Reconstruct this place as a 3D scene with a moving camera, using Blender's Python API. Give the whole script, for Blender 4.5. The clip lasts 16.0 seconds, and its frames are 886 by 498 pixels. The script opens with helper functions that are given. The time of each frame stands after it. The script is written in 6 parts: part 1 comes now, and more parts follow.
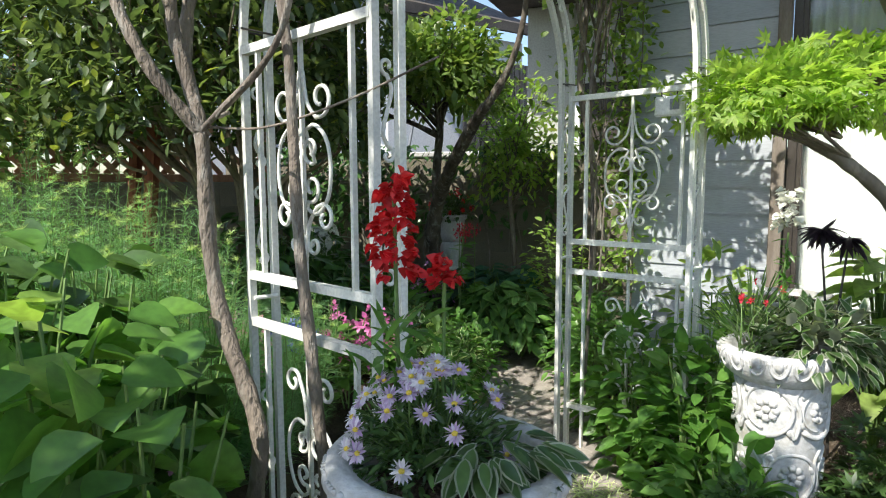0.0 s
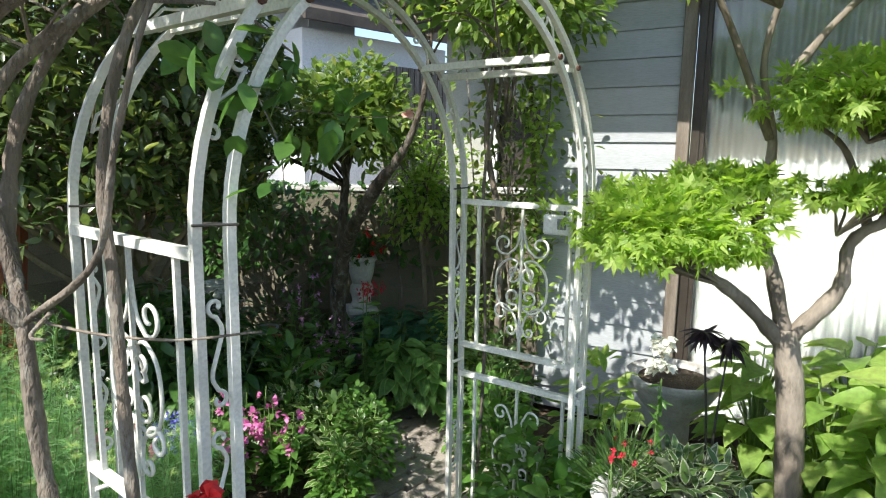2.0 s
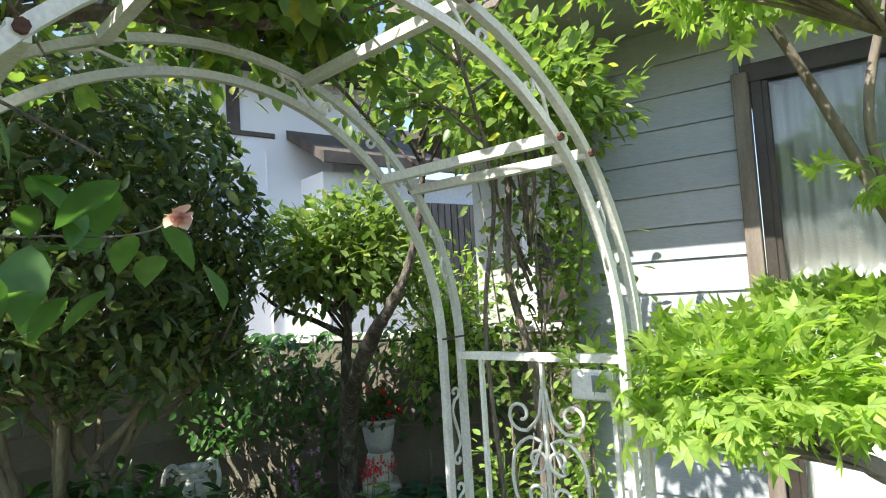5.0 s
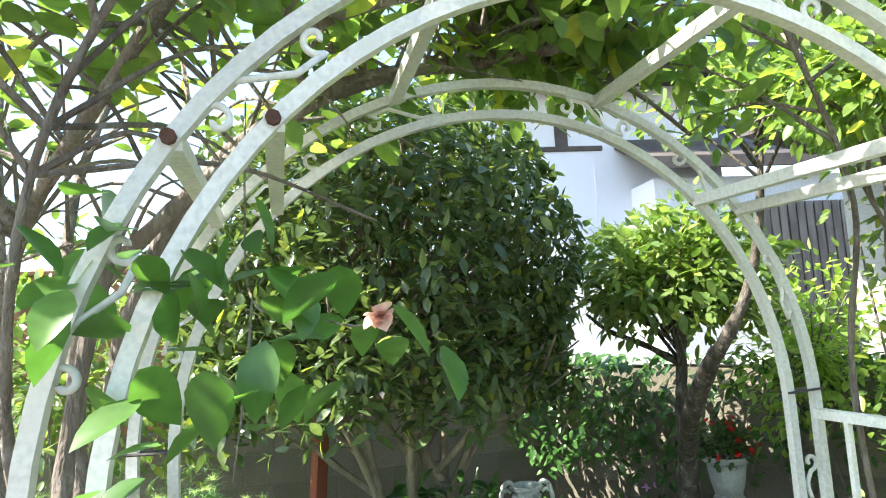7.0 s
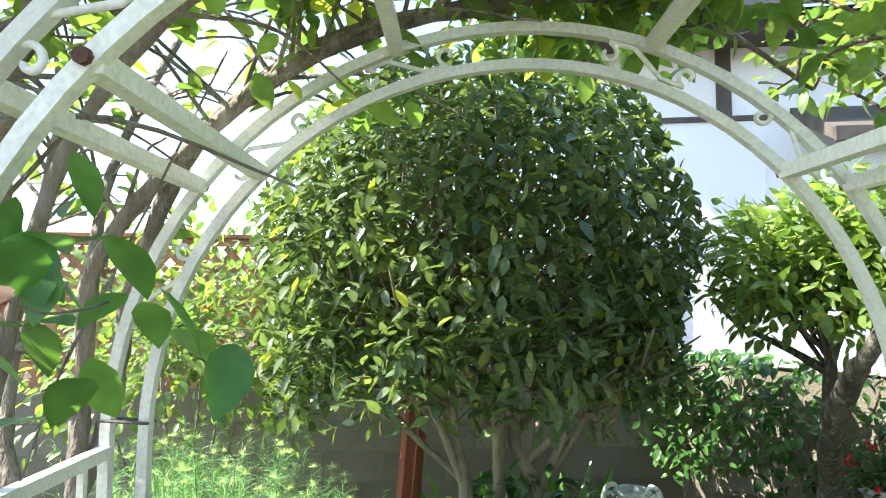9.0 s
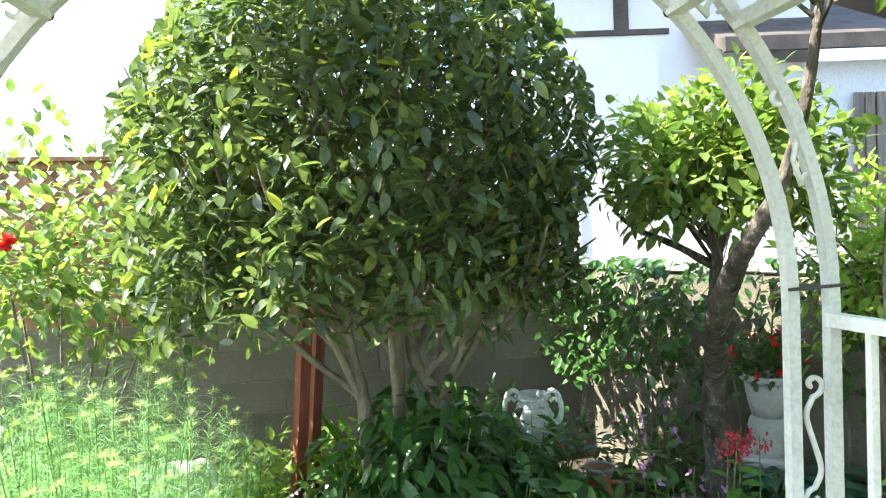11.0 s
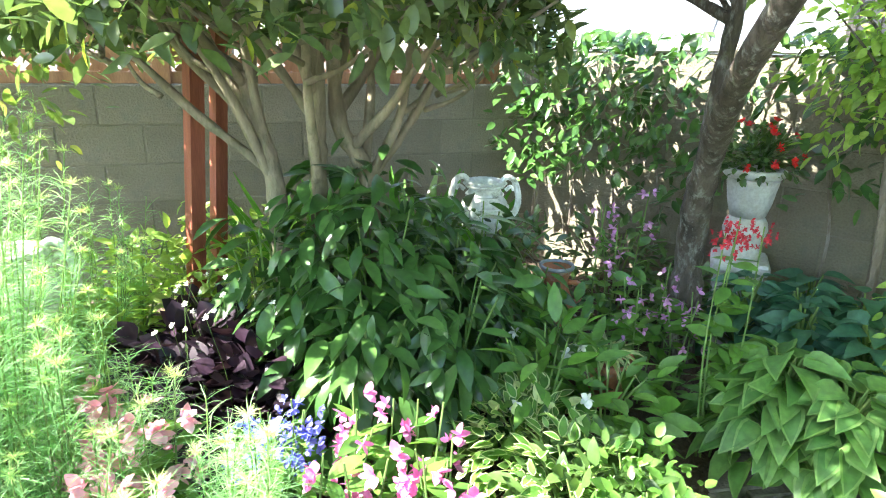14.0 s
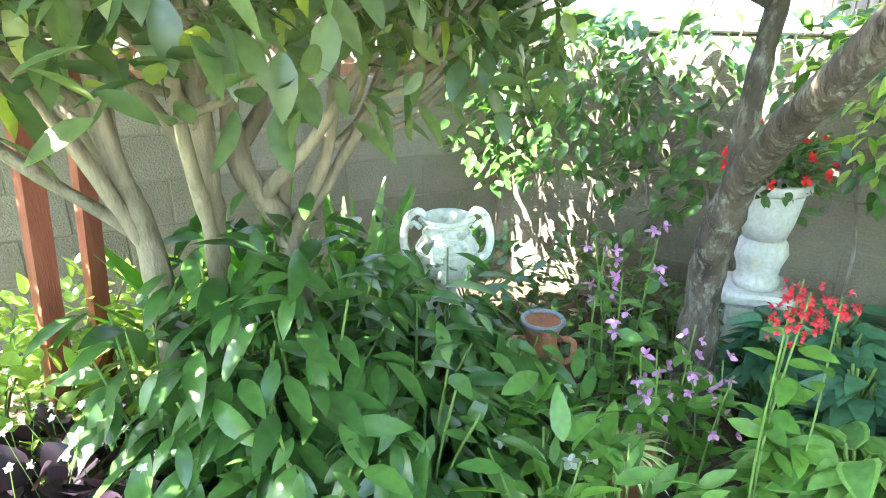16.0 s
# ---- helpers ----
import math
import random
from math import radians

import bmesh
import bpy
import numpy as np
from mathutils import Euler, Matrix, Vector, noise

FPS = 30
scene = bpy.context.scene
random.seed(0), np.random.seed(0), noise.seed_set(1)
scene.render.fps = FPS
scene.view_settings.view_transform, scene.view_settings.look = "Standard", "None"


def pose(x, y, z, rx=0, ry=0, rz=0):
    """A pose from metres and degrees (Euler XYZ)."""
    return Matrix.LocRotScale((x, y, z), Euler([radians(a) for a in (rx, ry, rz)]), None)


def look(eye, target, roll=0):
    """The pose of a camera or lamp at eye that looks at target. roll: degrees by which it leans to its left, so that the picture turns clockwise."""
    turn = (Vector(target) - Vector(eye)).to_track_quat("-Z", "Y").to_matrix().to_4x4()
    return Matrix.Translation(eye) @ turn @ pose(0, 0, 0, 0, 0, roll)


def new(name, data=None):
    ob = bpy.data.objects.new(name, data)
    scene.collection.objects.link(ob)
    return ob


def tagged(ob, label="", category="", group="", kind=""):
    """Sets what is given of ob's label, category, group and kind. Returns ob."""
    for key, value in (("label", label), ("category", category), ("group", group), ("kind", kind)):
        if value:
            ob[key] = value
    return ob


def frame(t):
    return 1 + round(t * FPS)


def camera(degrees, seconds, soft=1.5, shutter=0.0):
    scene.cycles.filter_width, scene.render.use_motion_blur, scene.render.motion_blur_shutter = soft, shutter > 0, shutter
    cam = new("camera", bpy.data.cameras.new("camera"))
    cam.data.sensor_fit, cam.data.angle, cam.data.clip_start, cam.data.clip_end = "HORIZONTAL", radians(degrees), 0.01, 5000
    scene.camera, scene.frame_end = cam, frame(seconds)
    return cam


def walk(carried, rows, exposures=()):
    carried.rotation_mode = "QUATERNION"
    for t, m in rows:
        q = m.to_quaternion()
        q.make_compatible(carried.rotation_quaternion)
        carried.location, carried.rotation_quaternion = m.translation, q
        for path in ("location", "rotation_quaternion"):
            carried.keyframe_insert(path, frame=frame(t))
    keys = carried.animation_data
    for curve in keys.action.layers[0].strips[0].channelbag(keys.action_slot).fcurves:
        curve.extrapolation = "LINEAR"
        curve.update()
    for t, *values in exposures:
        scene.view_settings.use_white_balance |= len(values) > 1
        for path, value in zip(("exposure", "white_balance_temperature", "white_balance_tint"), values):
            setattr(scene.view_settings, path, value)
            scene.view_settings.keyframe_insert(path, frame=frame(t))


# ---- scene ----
cam = camera(70.6, 16.0, soft=1.1)
PATH = [
    (0, (0.539, 0.08, 1.179), (0.165, 2.034, 0.972), -0.2),
    (0.5, (0.587, 0.085, 1.019), (0.317, 2.045, 0.73), 0.1),
    (1, (0.605, 0.107, 1.088), (0.417, 2.072, 0.765), -0.8),
    (1.5, (0.672, 0.164, 1.445), (0.419, 2.119, 1.106), -1.2),
    (2, (0.702, 0.261, 1.731), (0.536, 2.231, 1.427), 0.9),
    (2.5, (0.682, 0.387, 1.788), (0.605, 2.378, 1.606), -1.8),
    (3, (0.72, 0.511, 1.783), (0.719, 2.509, 1.679), -1.5),
    (3.2, (0.768, 0.564, 1.8), (0.761, 2.562, 1.713), -0.4),
    (5.3, (0.855, 1.054, 1.721), (0.451, 3.005, 1.887), -5.3),
    (5.5, (0.85, 1.088, 1.727), (0.392, 3.026, 1.914), -6.3),
    (6, (0.879, 1.159, 1.772), (0.121, 2.99, 2.039), -4.5),
    (6.5, (0.869, 1.162, 1.781), (-0.18, 2.847, 2.025), -4.1),
    (7, (0.891, 1.168, 1.802), (-0.397, 2.682, 2.023), -3.4),
    (7.5, (0.936, 1.291, 1.805), (-0.618, 2.535, 2.004), -0.4),
    (8, (0.98, 1.375, 1.812), (-0.647, 2.519, 2.022), -1.1),
    (8.5, (0.988, 1.479, 1.813), (-0.704, 2.525, 2.014), 0.9),
    (9, (0.975, 1.526, 1.812), (-0.671, 2.653, 1.969), 0.3),
    (9.5, (0.972, 1.559, 1.806), (-0.542, 2.86, 1.926), -0.7),
    (9.7, (0.975, 1.578, 1.791), (-0.486, 2.94, 1.891), -1.8),
    (11.8, (0.858, 1.729, 1.614), (-0.637, 3.054, 1.518), -2.1),
    (12, (0.869, 1.731, 1.584), (-0.631, 3.052, 1.504), -2.3),
    (12.5, (0.795, 1.758, 1.531), (-0.686, 3.099, 1.433), -1.5),
    (13, (0.691, 1.812, 1.476), (-0.706, 3.238, 1.365), -3.1),
    (13.5, (0.595, 1.925, 1.456), (-0.745, 3.388, 1.207), -1.0),
    (14, (0.485, 2.085, 1.404), (-0.795, 3.494, 0.791), 1.1),
    (14.5, (0.309, 2.201, 1.385), (-0.928, 3.584, 0.639), 0.7),
    (15, (0.177, 2.262, 1.443), (-1.031, 3.639, 0.64), 1.5),
    (15.5, (0.101, 2.402, 1.47), (-1.112, 3.807, 0.728), 0.4),
    (16, (0.04, 2.563, 1.495), (-1.092, 4.049, 0.78), -0.1),
]
walk(cam, [(t, look(eye, target, roll)) for t, eye, target, roll in PATH],
     [(0, 0.68), (3.2, 0.85), (5.3, 1.28), (7, 2.0), (8, 2.05), (9.7, 2.1), (12, 2.55), (13.5, 3.0), (14, 3.2), (16, 4.1)])

# ---- light ----
SUN_AZ, SUN_EL = 236.0, 49.0          # compass-like angle of the sun's direction in the plan (degrees from +x), elevation
sun_dir = Vector((math.cos(radians(SUN_AZ)) * math.cos(radians(SUN_EL)), math.sin(radians(SUN_AZ)) * math.cos(radians(SUN_EL)), math.sin(radians(SUN_EL))))
world = bpy.data.worlds.new("sky")
scene.world = world
world.use_nodes = True
sky = world.node_tree.nodes.new("ShaderNodeTexSky")
sky.sky_type = "NISHITA"
sky.sun_disc = False
sky.sun_elevation = radians(SUN_EL)
sky.sun_rotation = radians(90 - SUN_AZ)
world.node_tree.links.new(sky.outputs[0], world.node_tree.nodes["Background"].inputs[0])
world.node_tree.nodes["Background"].inputs[1].default_value = 0.15
sun = new("sun", bpy.data.lights.new("sun", "SUN"))
sun.data.energy = 5.0
sun.data.angle = radians(0.5)
sun.data.color = (1.0, 0.95, 0.86)
sun.matrix_world = look(sun_dir * 30, (0, 0, 0))

# ---- materials ----
def shader(name, rough=0.6, metal=0.0):
    m = bpy.data.materials.new(name)
    m.use_nodes = True
    b = m.node_tree.nodes["Principled BSDF"]
    b.inputs["Roughness"].default_value = rough
    b.inputs["Metallic"].default_value = metal
    return m, m.node_tree.nodes, m.node_tree.links, b


def ramp(nodes, links, fac, c0, c1, p0=0.35, p1=0.65):
    r = nodes.new("ShaderNodeValToRGB")
    r.color_ramp.elements[0].position, r.color_ramp.elements[1].position = p0, p1
    r.color_ramp.elements[0].color, r.color_ramp.elements[1].color = (*c0, 1), (*c1, 1)
    links.new(fac, r.inputs[0])
    return r.outputs[0]


def surface(name, c0, c1, big=3.0, fine=60.0, rough=0.6, bump=0.3, metal=0.0, stretch=(1, 1, 1), jitter=0.12, stain=None, depth=0.01):
    """A worn surface: two colours mixed by a large noise, a fine grain, a bump, and a shift from piece to piece."""
    m, n, l, b = shader(name, rough, metal)
    tc = n.new("ShaderNodeTexCoord")
    mp = n.new("ShaderNodeMapping")
    mp.inputs["Scale"].default_value = stretch
    l.new(tc.outputs["Object"], mp.inputs[0])
    a = n.new("ShaderNodeTexNoise")
    a.inputs["Scale"].default_value, a.inputs["Detail"].default_value = big, 6
    g = n.new("ShaderNodeTexNoise")
    g.inputs["Scale"].default_value, g.inputs["Detail"].default_value = fine, 4
    l.new(mp.outputs[0], a.inputs["Vector"])
    l.new(mp.outputs[0], g.inputs["Vector"])
    col = ramp(n, l, a.outputs[0], c0, c1)
    mix = n.new("ShaderNodeMix")
    mix.data_type, mix.blend_type = "RGBA", "MULTIPLY"
    mix.inputs[0].default_value = 0.45
    l.new(col, mix.inputs[6])
    l.new(ramp(n, l, g.outputs[0], (0.55, 0.55, 0.55), (1.0, 1.0, 1.0), 0.3, 0.6), mix.inputs[7])
    out = mix.outputs[2]
    if stain:
        s = n.new("ShaderNodeTexNoise")
        s.inputs["Scale"].default_value, s.inputs["Detail"].default_value, s.inputs["Roughness"].default_value = big * 2.3, 8, 0.7
        l.new(mp.outputs[0], s.inputs["Vector"])
        f = n.new("ShaderNodeMix")
        f.data_type = "RGBA"
        l.new(ramp(n, l, s.outputs[0], (0, 0, 0), (1, 1, 1), 0.52, 0.68), f.inputs[0])
        l.new(out, f.inputs[6])
        f.inputs[7].default_value = (*stain, 1)
        out = f.outputs[2]
    oi = n.new("ShaderNodeObjectInfo")
    hs = n.new("ShaderNodeHueSaturation")
    mr = n.new("ShaderNodeMapRange")
    mr.inputs[3].default_value, mr.inputs[4].default_value = 1 - jitter, 1 + jitter
    l.new(oi.outputs["Random"], mr.inputs[0])
    l.new(mr.outputs[0], hs.inputs["Value"])
    l.new(out, hs.inputs["Color"])
    l.new(hs.outputs[0], b.inputs["Base Color"])
    bp = n.new("ShaderNodeBump")
    bp.inputs["Strength"].default_value, bp.inputs["Distance"].default_value = bump, depth
    l.new(g.outputs[0], bp.inputs["Height"])
    l.new(bp.outputs[0], b.inputs["Normal"])
    return m


def leafy(name, c0, c1, rough=0.42, glow=0.35, third=None):
    """Leaf: colour varies from leaf to leaf, and light passes through the blade."""
    m, n, l, b = shader(name, rough)
    geo = n.new("ShaderNodeNewGeometry")
    r = n.new("ShaderNodeValToRGB")
    r.color_ramp.elements[0].color, r.color_ramp.elements[1].color = (*c0, 1), (*c1, 1)
    r.color_ramp.elements[1].position = 0.92
    if third:
        e = r.color_ramp.elements.new(0.985)
        e.color = (*third, 1)
    l.new(geo.outputs["Random Per Island"], r.inputs[0])
    tc = n.new("ShaderNodeTexCoord")
    no = n.new("ShaderNodeTexNoise")
    no.inputs["Scale"].default_value = 40
    l.new(tc.outputs["Object"], no.inputs["Vector"])
    mx = n.new("ShaderNodeMix")
    mx.data_type, mx.blend_type = "RGBA", "MULTIPLY"
    mx.inputs[0].default_value = 0.5
    l.new(r.outputs[0], mx.inputs[6])
    l.new(ramp(n, l, no.outputs[0], (0.6, 0.6, 0.6), (1.15, 1.15, 1.1)), mx.inputs[7])
    l.new(mx.outputs[2], b.inputs["Base Color"])
    b.inputs["Specular IOR Level"].default_value = 0.5
    tr = n.new("ShaderNodeBsdfTranslucent")
    br = n.new("ShaderNodeMix")
    br.data_type, br.blend_type = "RGBA", "MULTIPLY"
    br.inputs[0].default_value = 1.0
    br.inputs[7].default_value = (1.2, 1.15, 1.15, 1) if "petal" in name else (1.75, 1.85, 0.95, 1)
    l.new(mx.outputs[2], br.inputs[6])
    l.new(br.outputs[2], tr.inputs[0])
    ms = n.new("ShaderNodeMixShader")
    ms.inputs[0].default_value = glow
    l.new(b.outputs[0], ms.inputs[1])
    l.new(tr.outputs[0], ms.inputs[2])
    l.new(ms.outputs[0], n["Material Output"].inputs[0])
    return m


SOIL = surface("soil", (0.05, 0.035, 0.022), (0.12, 0.085, 0.055), 4, 90, 0.95, 0.9, depth=0.03)
STONE = surface("paver_stone", (0.30, 0.27, 0.24), (0.45, 0.40, 0.35), 3, 70, 0.85, 0.5, stain=(0.2, 0.18, 0.14))
WHITE_METAL = surface("white_enamel", (0.74, 0.74, 0.68), (0.84, 0.84, 0.79), 6, 120, 0.42, 0.15, stain=(0.70, 0.69, 0.62), depth=0.002)
DARK_WIRE = surface("dark_wire", (0.05, 0.045, 0.04), (0.09, 0.08, 0.07), 30, 120, 0.6, 0.2)
RUST = surface("rusty_bolt", (0.07, 0.03, 0.02), (0.14, 0.06, 0.035), 30, 120, 0.8, 0.4)
BARK = surface("brown_bark", (0.14, 0.115, 0.095), (0.28, 0.235, 0.19), 9, 70, 0.9, 1.0, stretch=(1, 1, 0.35), stain=(0.3, 0.29, 0.26), depth=0.02)
BARK_PALE = surface("pale_bark", (0.15, 0.125, 0.08), (0.32, 0.27, 0.185), 9, 60, 0.85, 0.8, stretch=(1, 1, 0.4), stain=(0.13, 0.12, 0.07), depth=0.01)
BARK_GREY = surface("lichen_bark", (0.045, 0.036, 0.027), (0.14, 0.115, 0.09), 14, 60, 0.9, 1.0, stretch=(1, 1, 0.4), stain=(0.26, 0.26, 0.23), depth=0.02)
MAPLE_BARK = surface("maple_bark", (0.18, 0.15, 0.12), (0.34, 0.295, 0.245), 6, 70, 0.85, 0.6, stretch=(1, 1, 0.4), stain=(0.14, 0.12, 0.09), depth=0.01)
BLOCK = surface("grey_block", (0.17, 0.155, 0.112), (0.245, 0.22, 0.165), 2.5, 110, 0.95, 0.7, stain=(0.15, 0.15, 0.12), depth=0.012)
MORTAR = surface("mortar", (0.17, 0.155, 0.12), (0.235, 0.215, 0.165), 5, 120, 0.95, 0.6)
SIDING = surface("blue_grey_siding", (0.40, 0.43, 0.46), (0.47, 0.50, 0.53), 1.5, 90, 0.6, 0.2, stretch=(0.3, 0.3, 3), jitter=0.04, depth=0.003)
TRIM_BROWN = surface("weathered_brown_trim", (0.16, 0.13, 0.10), (0.27, 0.23, 0.19), 5, 80, 0.7, 0.3, stretch=(4, 4, 0.5))
DARK_BROWN = surface("dark_bronze_frame", (0.035, 0.028, 0.022), (0.06, 0.05, 0.04), 5, 80, 0.45, 0.2)
SOFFIT = surface("pale_soffit", (0.42, 0.43, 0.37), (0.5, 0.51, 0.45), 2, 60, 0.7, 0.2)
CURTAIN = surface("white_curtain", (0.5, 0.51, 0.49), (0.59, 0.6, 0.57), 3, 140, 0.9, 0.2, depth=0.002)
WHITE_WALL = surface("white_house_paint", (0.82, 0.83, 0.85), (0.87, 0.88, 0.89), 1.2, 90, 0.7, 0.2, jitter=0.02, depth=0.003)
ROOF_DARK = surface("dark_eave_wood", (0.055, 0.045, 0.04), (0.1, 0.085, 0.07), 5, 60, 0.8, 0.4)
ROOF_TILE = surface("grey_roof_shingle", (0.16, 0.16, 0.17), (0.26, 0.26, 0.27), 4, 60, 0.9, 0.6)
REDWOOD = surface("red_stained_wood", (0.26, 0.065, 0.035), (0.40, 0.12, 0.065), 6, 60, 0.6, 0.4, stretch=(5, 5, 0.4), depth=0.004)
FENCE_WOOD = surface("cedar_lattice_wood", (0.30, 0.14, 0.07), (0.44, 0.23, 0.12), 6, 60, 0.8, 0.4, stretch=(3, 3, 0.6), depth=0.004)
PLASTER = surface("white_cast_stone", (0.46, 0.46, 0.45), (0.62, 0.62, 0.61), 7, 70, 0.8, 0.5, stain=(0.42, 0.40, 0.35), depth=0.006)
PLASTER_MOSS = surface("weathered_white_urn", (0.62, 0.66, 0.6), (0.8, 0.83, 0.77), 9, 60, 0.75, 0.5, stain=(0.25, 0.26, 0.2), depth=0.006)
TERRACOTTA = surface("terracotta", (0.36, 0.14, 0.07), (0.5, 0.22, 0.12), 6, 70, 0.8, 0.4, stain=(0.5, 0.4, 0.33), depth=0.004)
SIGN_WHITE = surface("white_plastic", (0.75, 0.76, 0.76), (0.82, 0.82, 0.82), 6, 120, 0.35, 0.05)
SIGN_GREY = surface("grey_plastic", (0.18, 0.2, 0.23), (0.25, 0.27, 0.3), 6, 120, 0.35, 0.05)

L_TOPIARY = leafy("glossy_dark_leaf", (0.058, 0.098, 0.042), (0.155, 0.208, 0.085), 0.26, 0.34, (0.28, 0.32, 0.06))
L_TREE2 = leafy("tree_leaf", (0.092, 0.163, 0.045), (0.215, 0.295, 0.085), 0.34, 0.42, (0.34, 0.36, 0.09))
L_MAPLE = leafy("maple_leaf", (0.2, 0.33, 0.06), (0.36, 0.49, 0.1), 0.5, 0.52)
L_ROSE = leafy("rose_leaf", (0.1, 0.175, 0.05), (0.22, 0.31, 0.08), 0.34, 0.5, (0.44, 0.44, 0.08))
L_FERN = leafy("feathery_leaf", (0.14, 0.34, 0.12), (0.3, 0.5, 0.25), 0.6, 0.4)
L_POD = leafy("pale_seed_pod", (0.36, 0.5, 0.18), (0.52, 0.62, 0.28), 0.6, 0.35)
L_DARK = leafy("deep_green_leaf", (0.042, 0.092, 0.028), (0.095, 0.175, 0.048), 0.32, 0.3)
L_MID = leafy("mid_green_leaf", (0.07, 0.18, 0.035), (0.15, 0.3, 0.06), 0.36, 0.38)
L_BRIGHT = leafy("bright_green_leaf", (0.2, 0.34, 0.07), (0.36, 0.48, 0.13), 0.45, 0.45)
L_PERENNIAL = leafy("glossy_perennial_leaf", (0.034, 0.096, 0.024), (0.078, 0.176, 0.042), 0.28, 0.2)
L_HOSTA = leafy("hosta_leaf", (0.09, 0.22, 0.06), (0.17, 0.33, 0.09), 0.45, 0.35)
L_HOSTA_EDGE = leafy("pale_hosta_edge", (0.14, 0.29, 0.085), (0.24, 0.4, 0.13), 0.45, 0.35)
L_BLUEHOSTA = leafy("blue_hosta_leaf", (0.035, 0.12, 0.075), (0.07, 0.18, 0.11), 0.45, 0.3)
L_SHOOT = leafy("rose_shoot_leaf", (0.055, 0.14, 0.035), (0.12, 0.24, 0.055), 0.34, 0.4)
L_CREAM = leafy("variegated_leaf", (0.42, 0.52, 0.26), (0.64, 0.68, 0.42), 0.5, 0.35)
L_PURPLE = leafy("purple_black_leaf", (0.013, 0.008, 0.016), (0.036, 0.016, 0.034), 0.5, 0.15)
L_SILVER = leafy("silver_edged_leaf", (0.22, 0.26, 0.18), (0.4, 0.43, 0.33), 0.45, 0.25)
L_CLIVIA = leafy("strap_leaf", (0.025, 0.1, 0.02), (0.1, 0.27, 0.03), 0.3, 0.4)
STEM = leafy("green_stem", (0.12, 0.22, 0.06), (0.2, 0.3, 0.09), 0.6, 0.15)
P_RED = leafy("scarlet_petal", (0.62, 0.012, 0.02), (0.8, 0.05, 0.05), 0.5, 0.3)
P_CRIMSON = leafy("crimson_petal", (0.45, 0.02, 0.04), (0.65, 0.05, 0.08), 0.5, 0.3)
P_PINK = leafy("pink_petal", (0.66, 0.14, 0.42), (0.82, 0.32, 0.62), 0.5, 0.35)
P_PALEPINK = leafy("pale_pink_petal", (0.8, 0.28, 0.42), (0.88, 0.6, 0.68), 0.5, 0.35)
P_MAUVE = leafy("mauve_petal", (0.5, 0.2, 0.48), (0.66, 0.36, 0.62), 0.5, 0.35)
P_LILAC = leafy("lilac_white_petal", (0.52, 0.36, 0.58), (0.78, 0.7, 0.8), 0.5, 0.3)
P_BLUE = leafy("violet_blue_petal", (0.1, 0.1, 0.5), (0.24, 0.26, 0.72), 0.5, 0.3)
P_PALELILAC = leafy("pale_lilac_petal", (0.74, 0.68, 0.76), (0.86, 0.84, 0.86), 0.5, 0.3)
P_WHITE = leafy("white_petal", (0.74, 0.76, 0.68), (0.86, 0.87, 0.8), 0.5, 0.3)
P_PEACH = leafy("peach_petal", (0.86, 0.4, 0.26), (0.92, 0.74, 0.64), 0.5, 0.35)
P_YELLOW = leafy("yellow_disc", (0.7, 0.45, 0.03), (0.8, 0.6, 0.08), 0.6, 0.1)

glass, gn, gl, gb = shader("window_glass", 0.02)
gb.inputs["Base Color"].default_value = (0.9, 0.95, 0.95, 1)
gb.inputs["Transmission Weight"].default_value = 1.0
gb.inputs["IOR"].default_value = 1.45

# ---- builders ----
rng = np.random.default_rng(7)


def group_of(name, x=0, y=0, z=0, rz=0, label="", category="", group="", kind=""):
    """An empty at a thing's base, which parents its parts."""
    ob = new(name)
    ob.empty_display_size = 0.05
    ob.matrix_world = pose(x, y, z, 0, 0, rz)
    return tagged(ob, label, category, group, kind)


def finish(ob, mat, parent, label):
    if mat:
        ob.data.materials.append(mat)
    if parent:
        ob.parent = parent
    if label:
        ob["label"] = label
    return ob


def part(name, bm, mat, parent=None, label="", smooth=False):
    me = bpy.data.meshes.new(name)
    bmesh.ops.recalc_face_normals(bm, faces=bm.faces)
    bm.to_mesh(me)
    bm.free()
    if smooth:
        me.shade_smooth()
    return finish(new(name, me), mat, parent, label)


def box(bm, x, y, z, sx, sy, sz, rz=0.0, bevel=0.0, m=None):
    """A box by its centre and sizes, turned by rz degrees."""
    r = bmesh.ops.create_cube(bm, size=1, matrix=(m or pose(x, y, z, 0, 0, rz)) @ Matrix.Diagonal((sx, sy, sz, 1)))
    if bevel:
        es = list({e for v in r["verts"] for e in v.link_edges})
        bmesh.ops.bevel(bm, geom=es, offset=bevel, segments=1, affect="EDGES")
    return bm


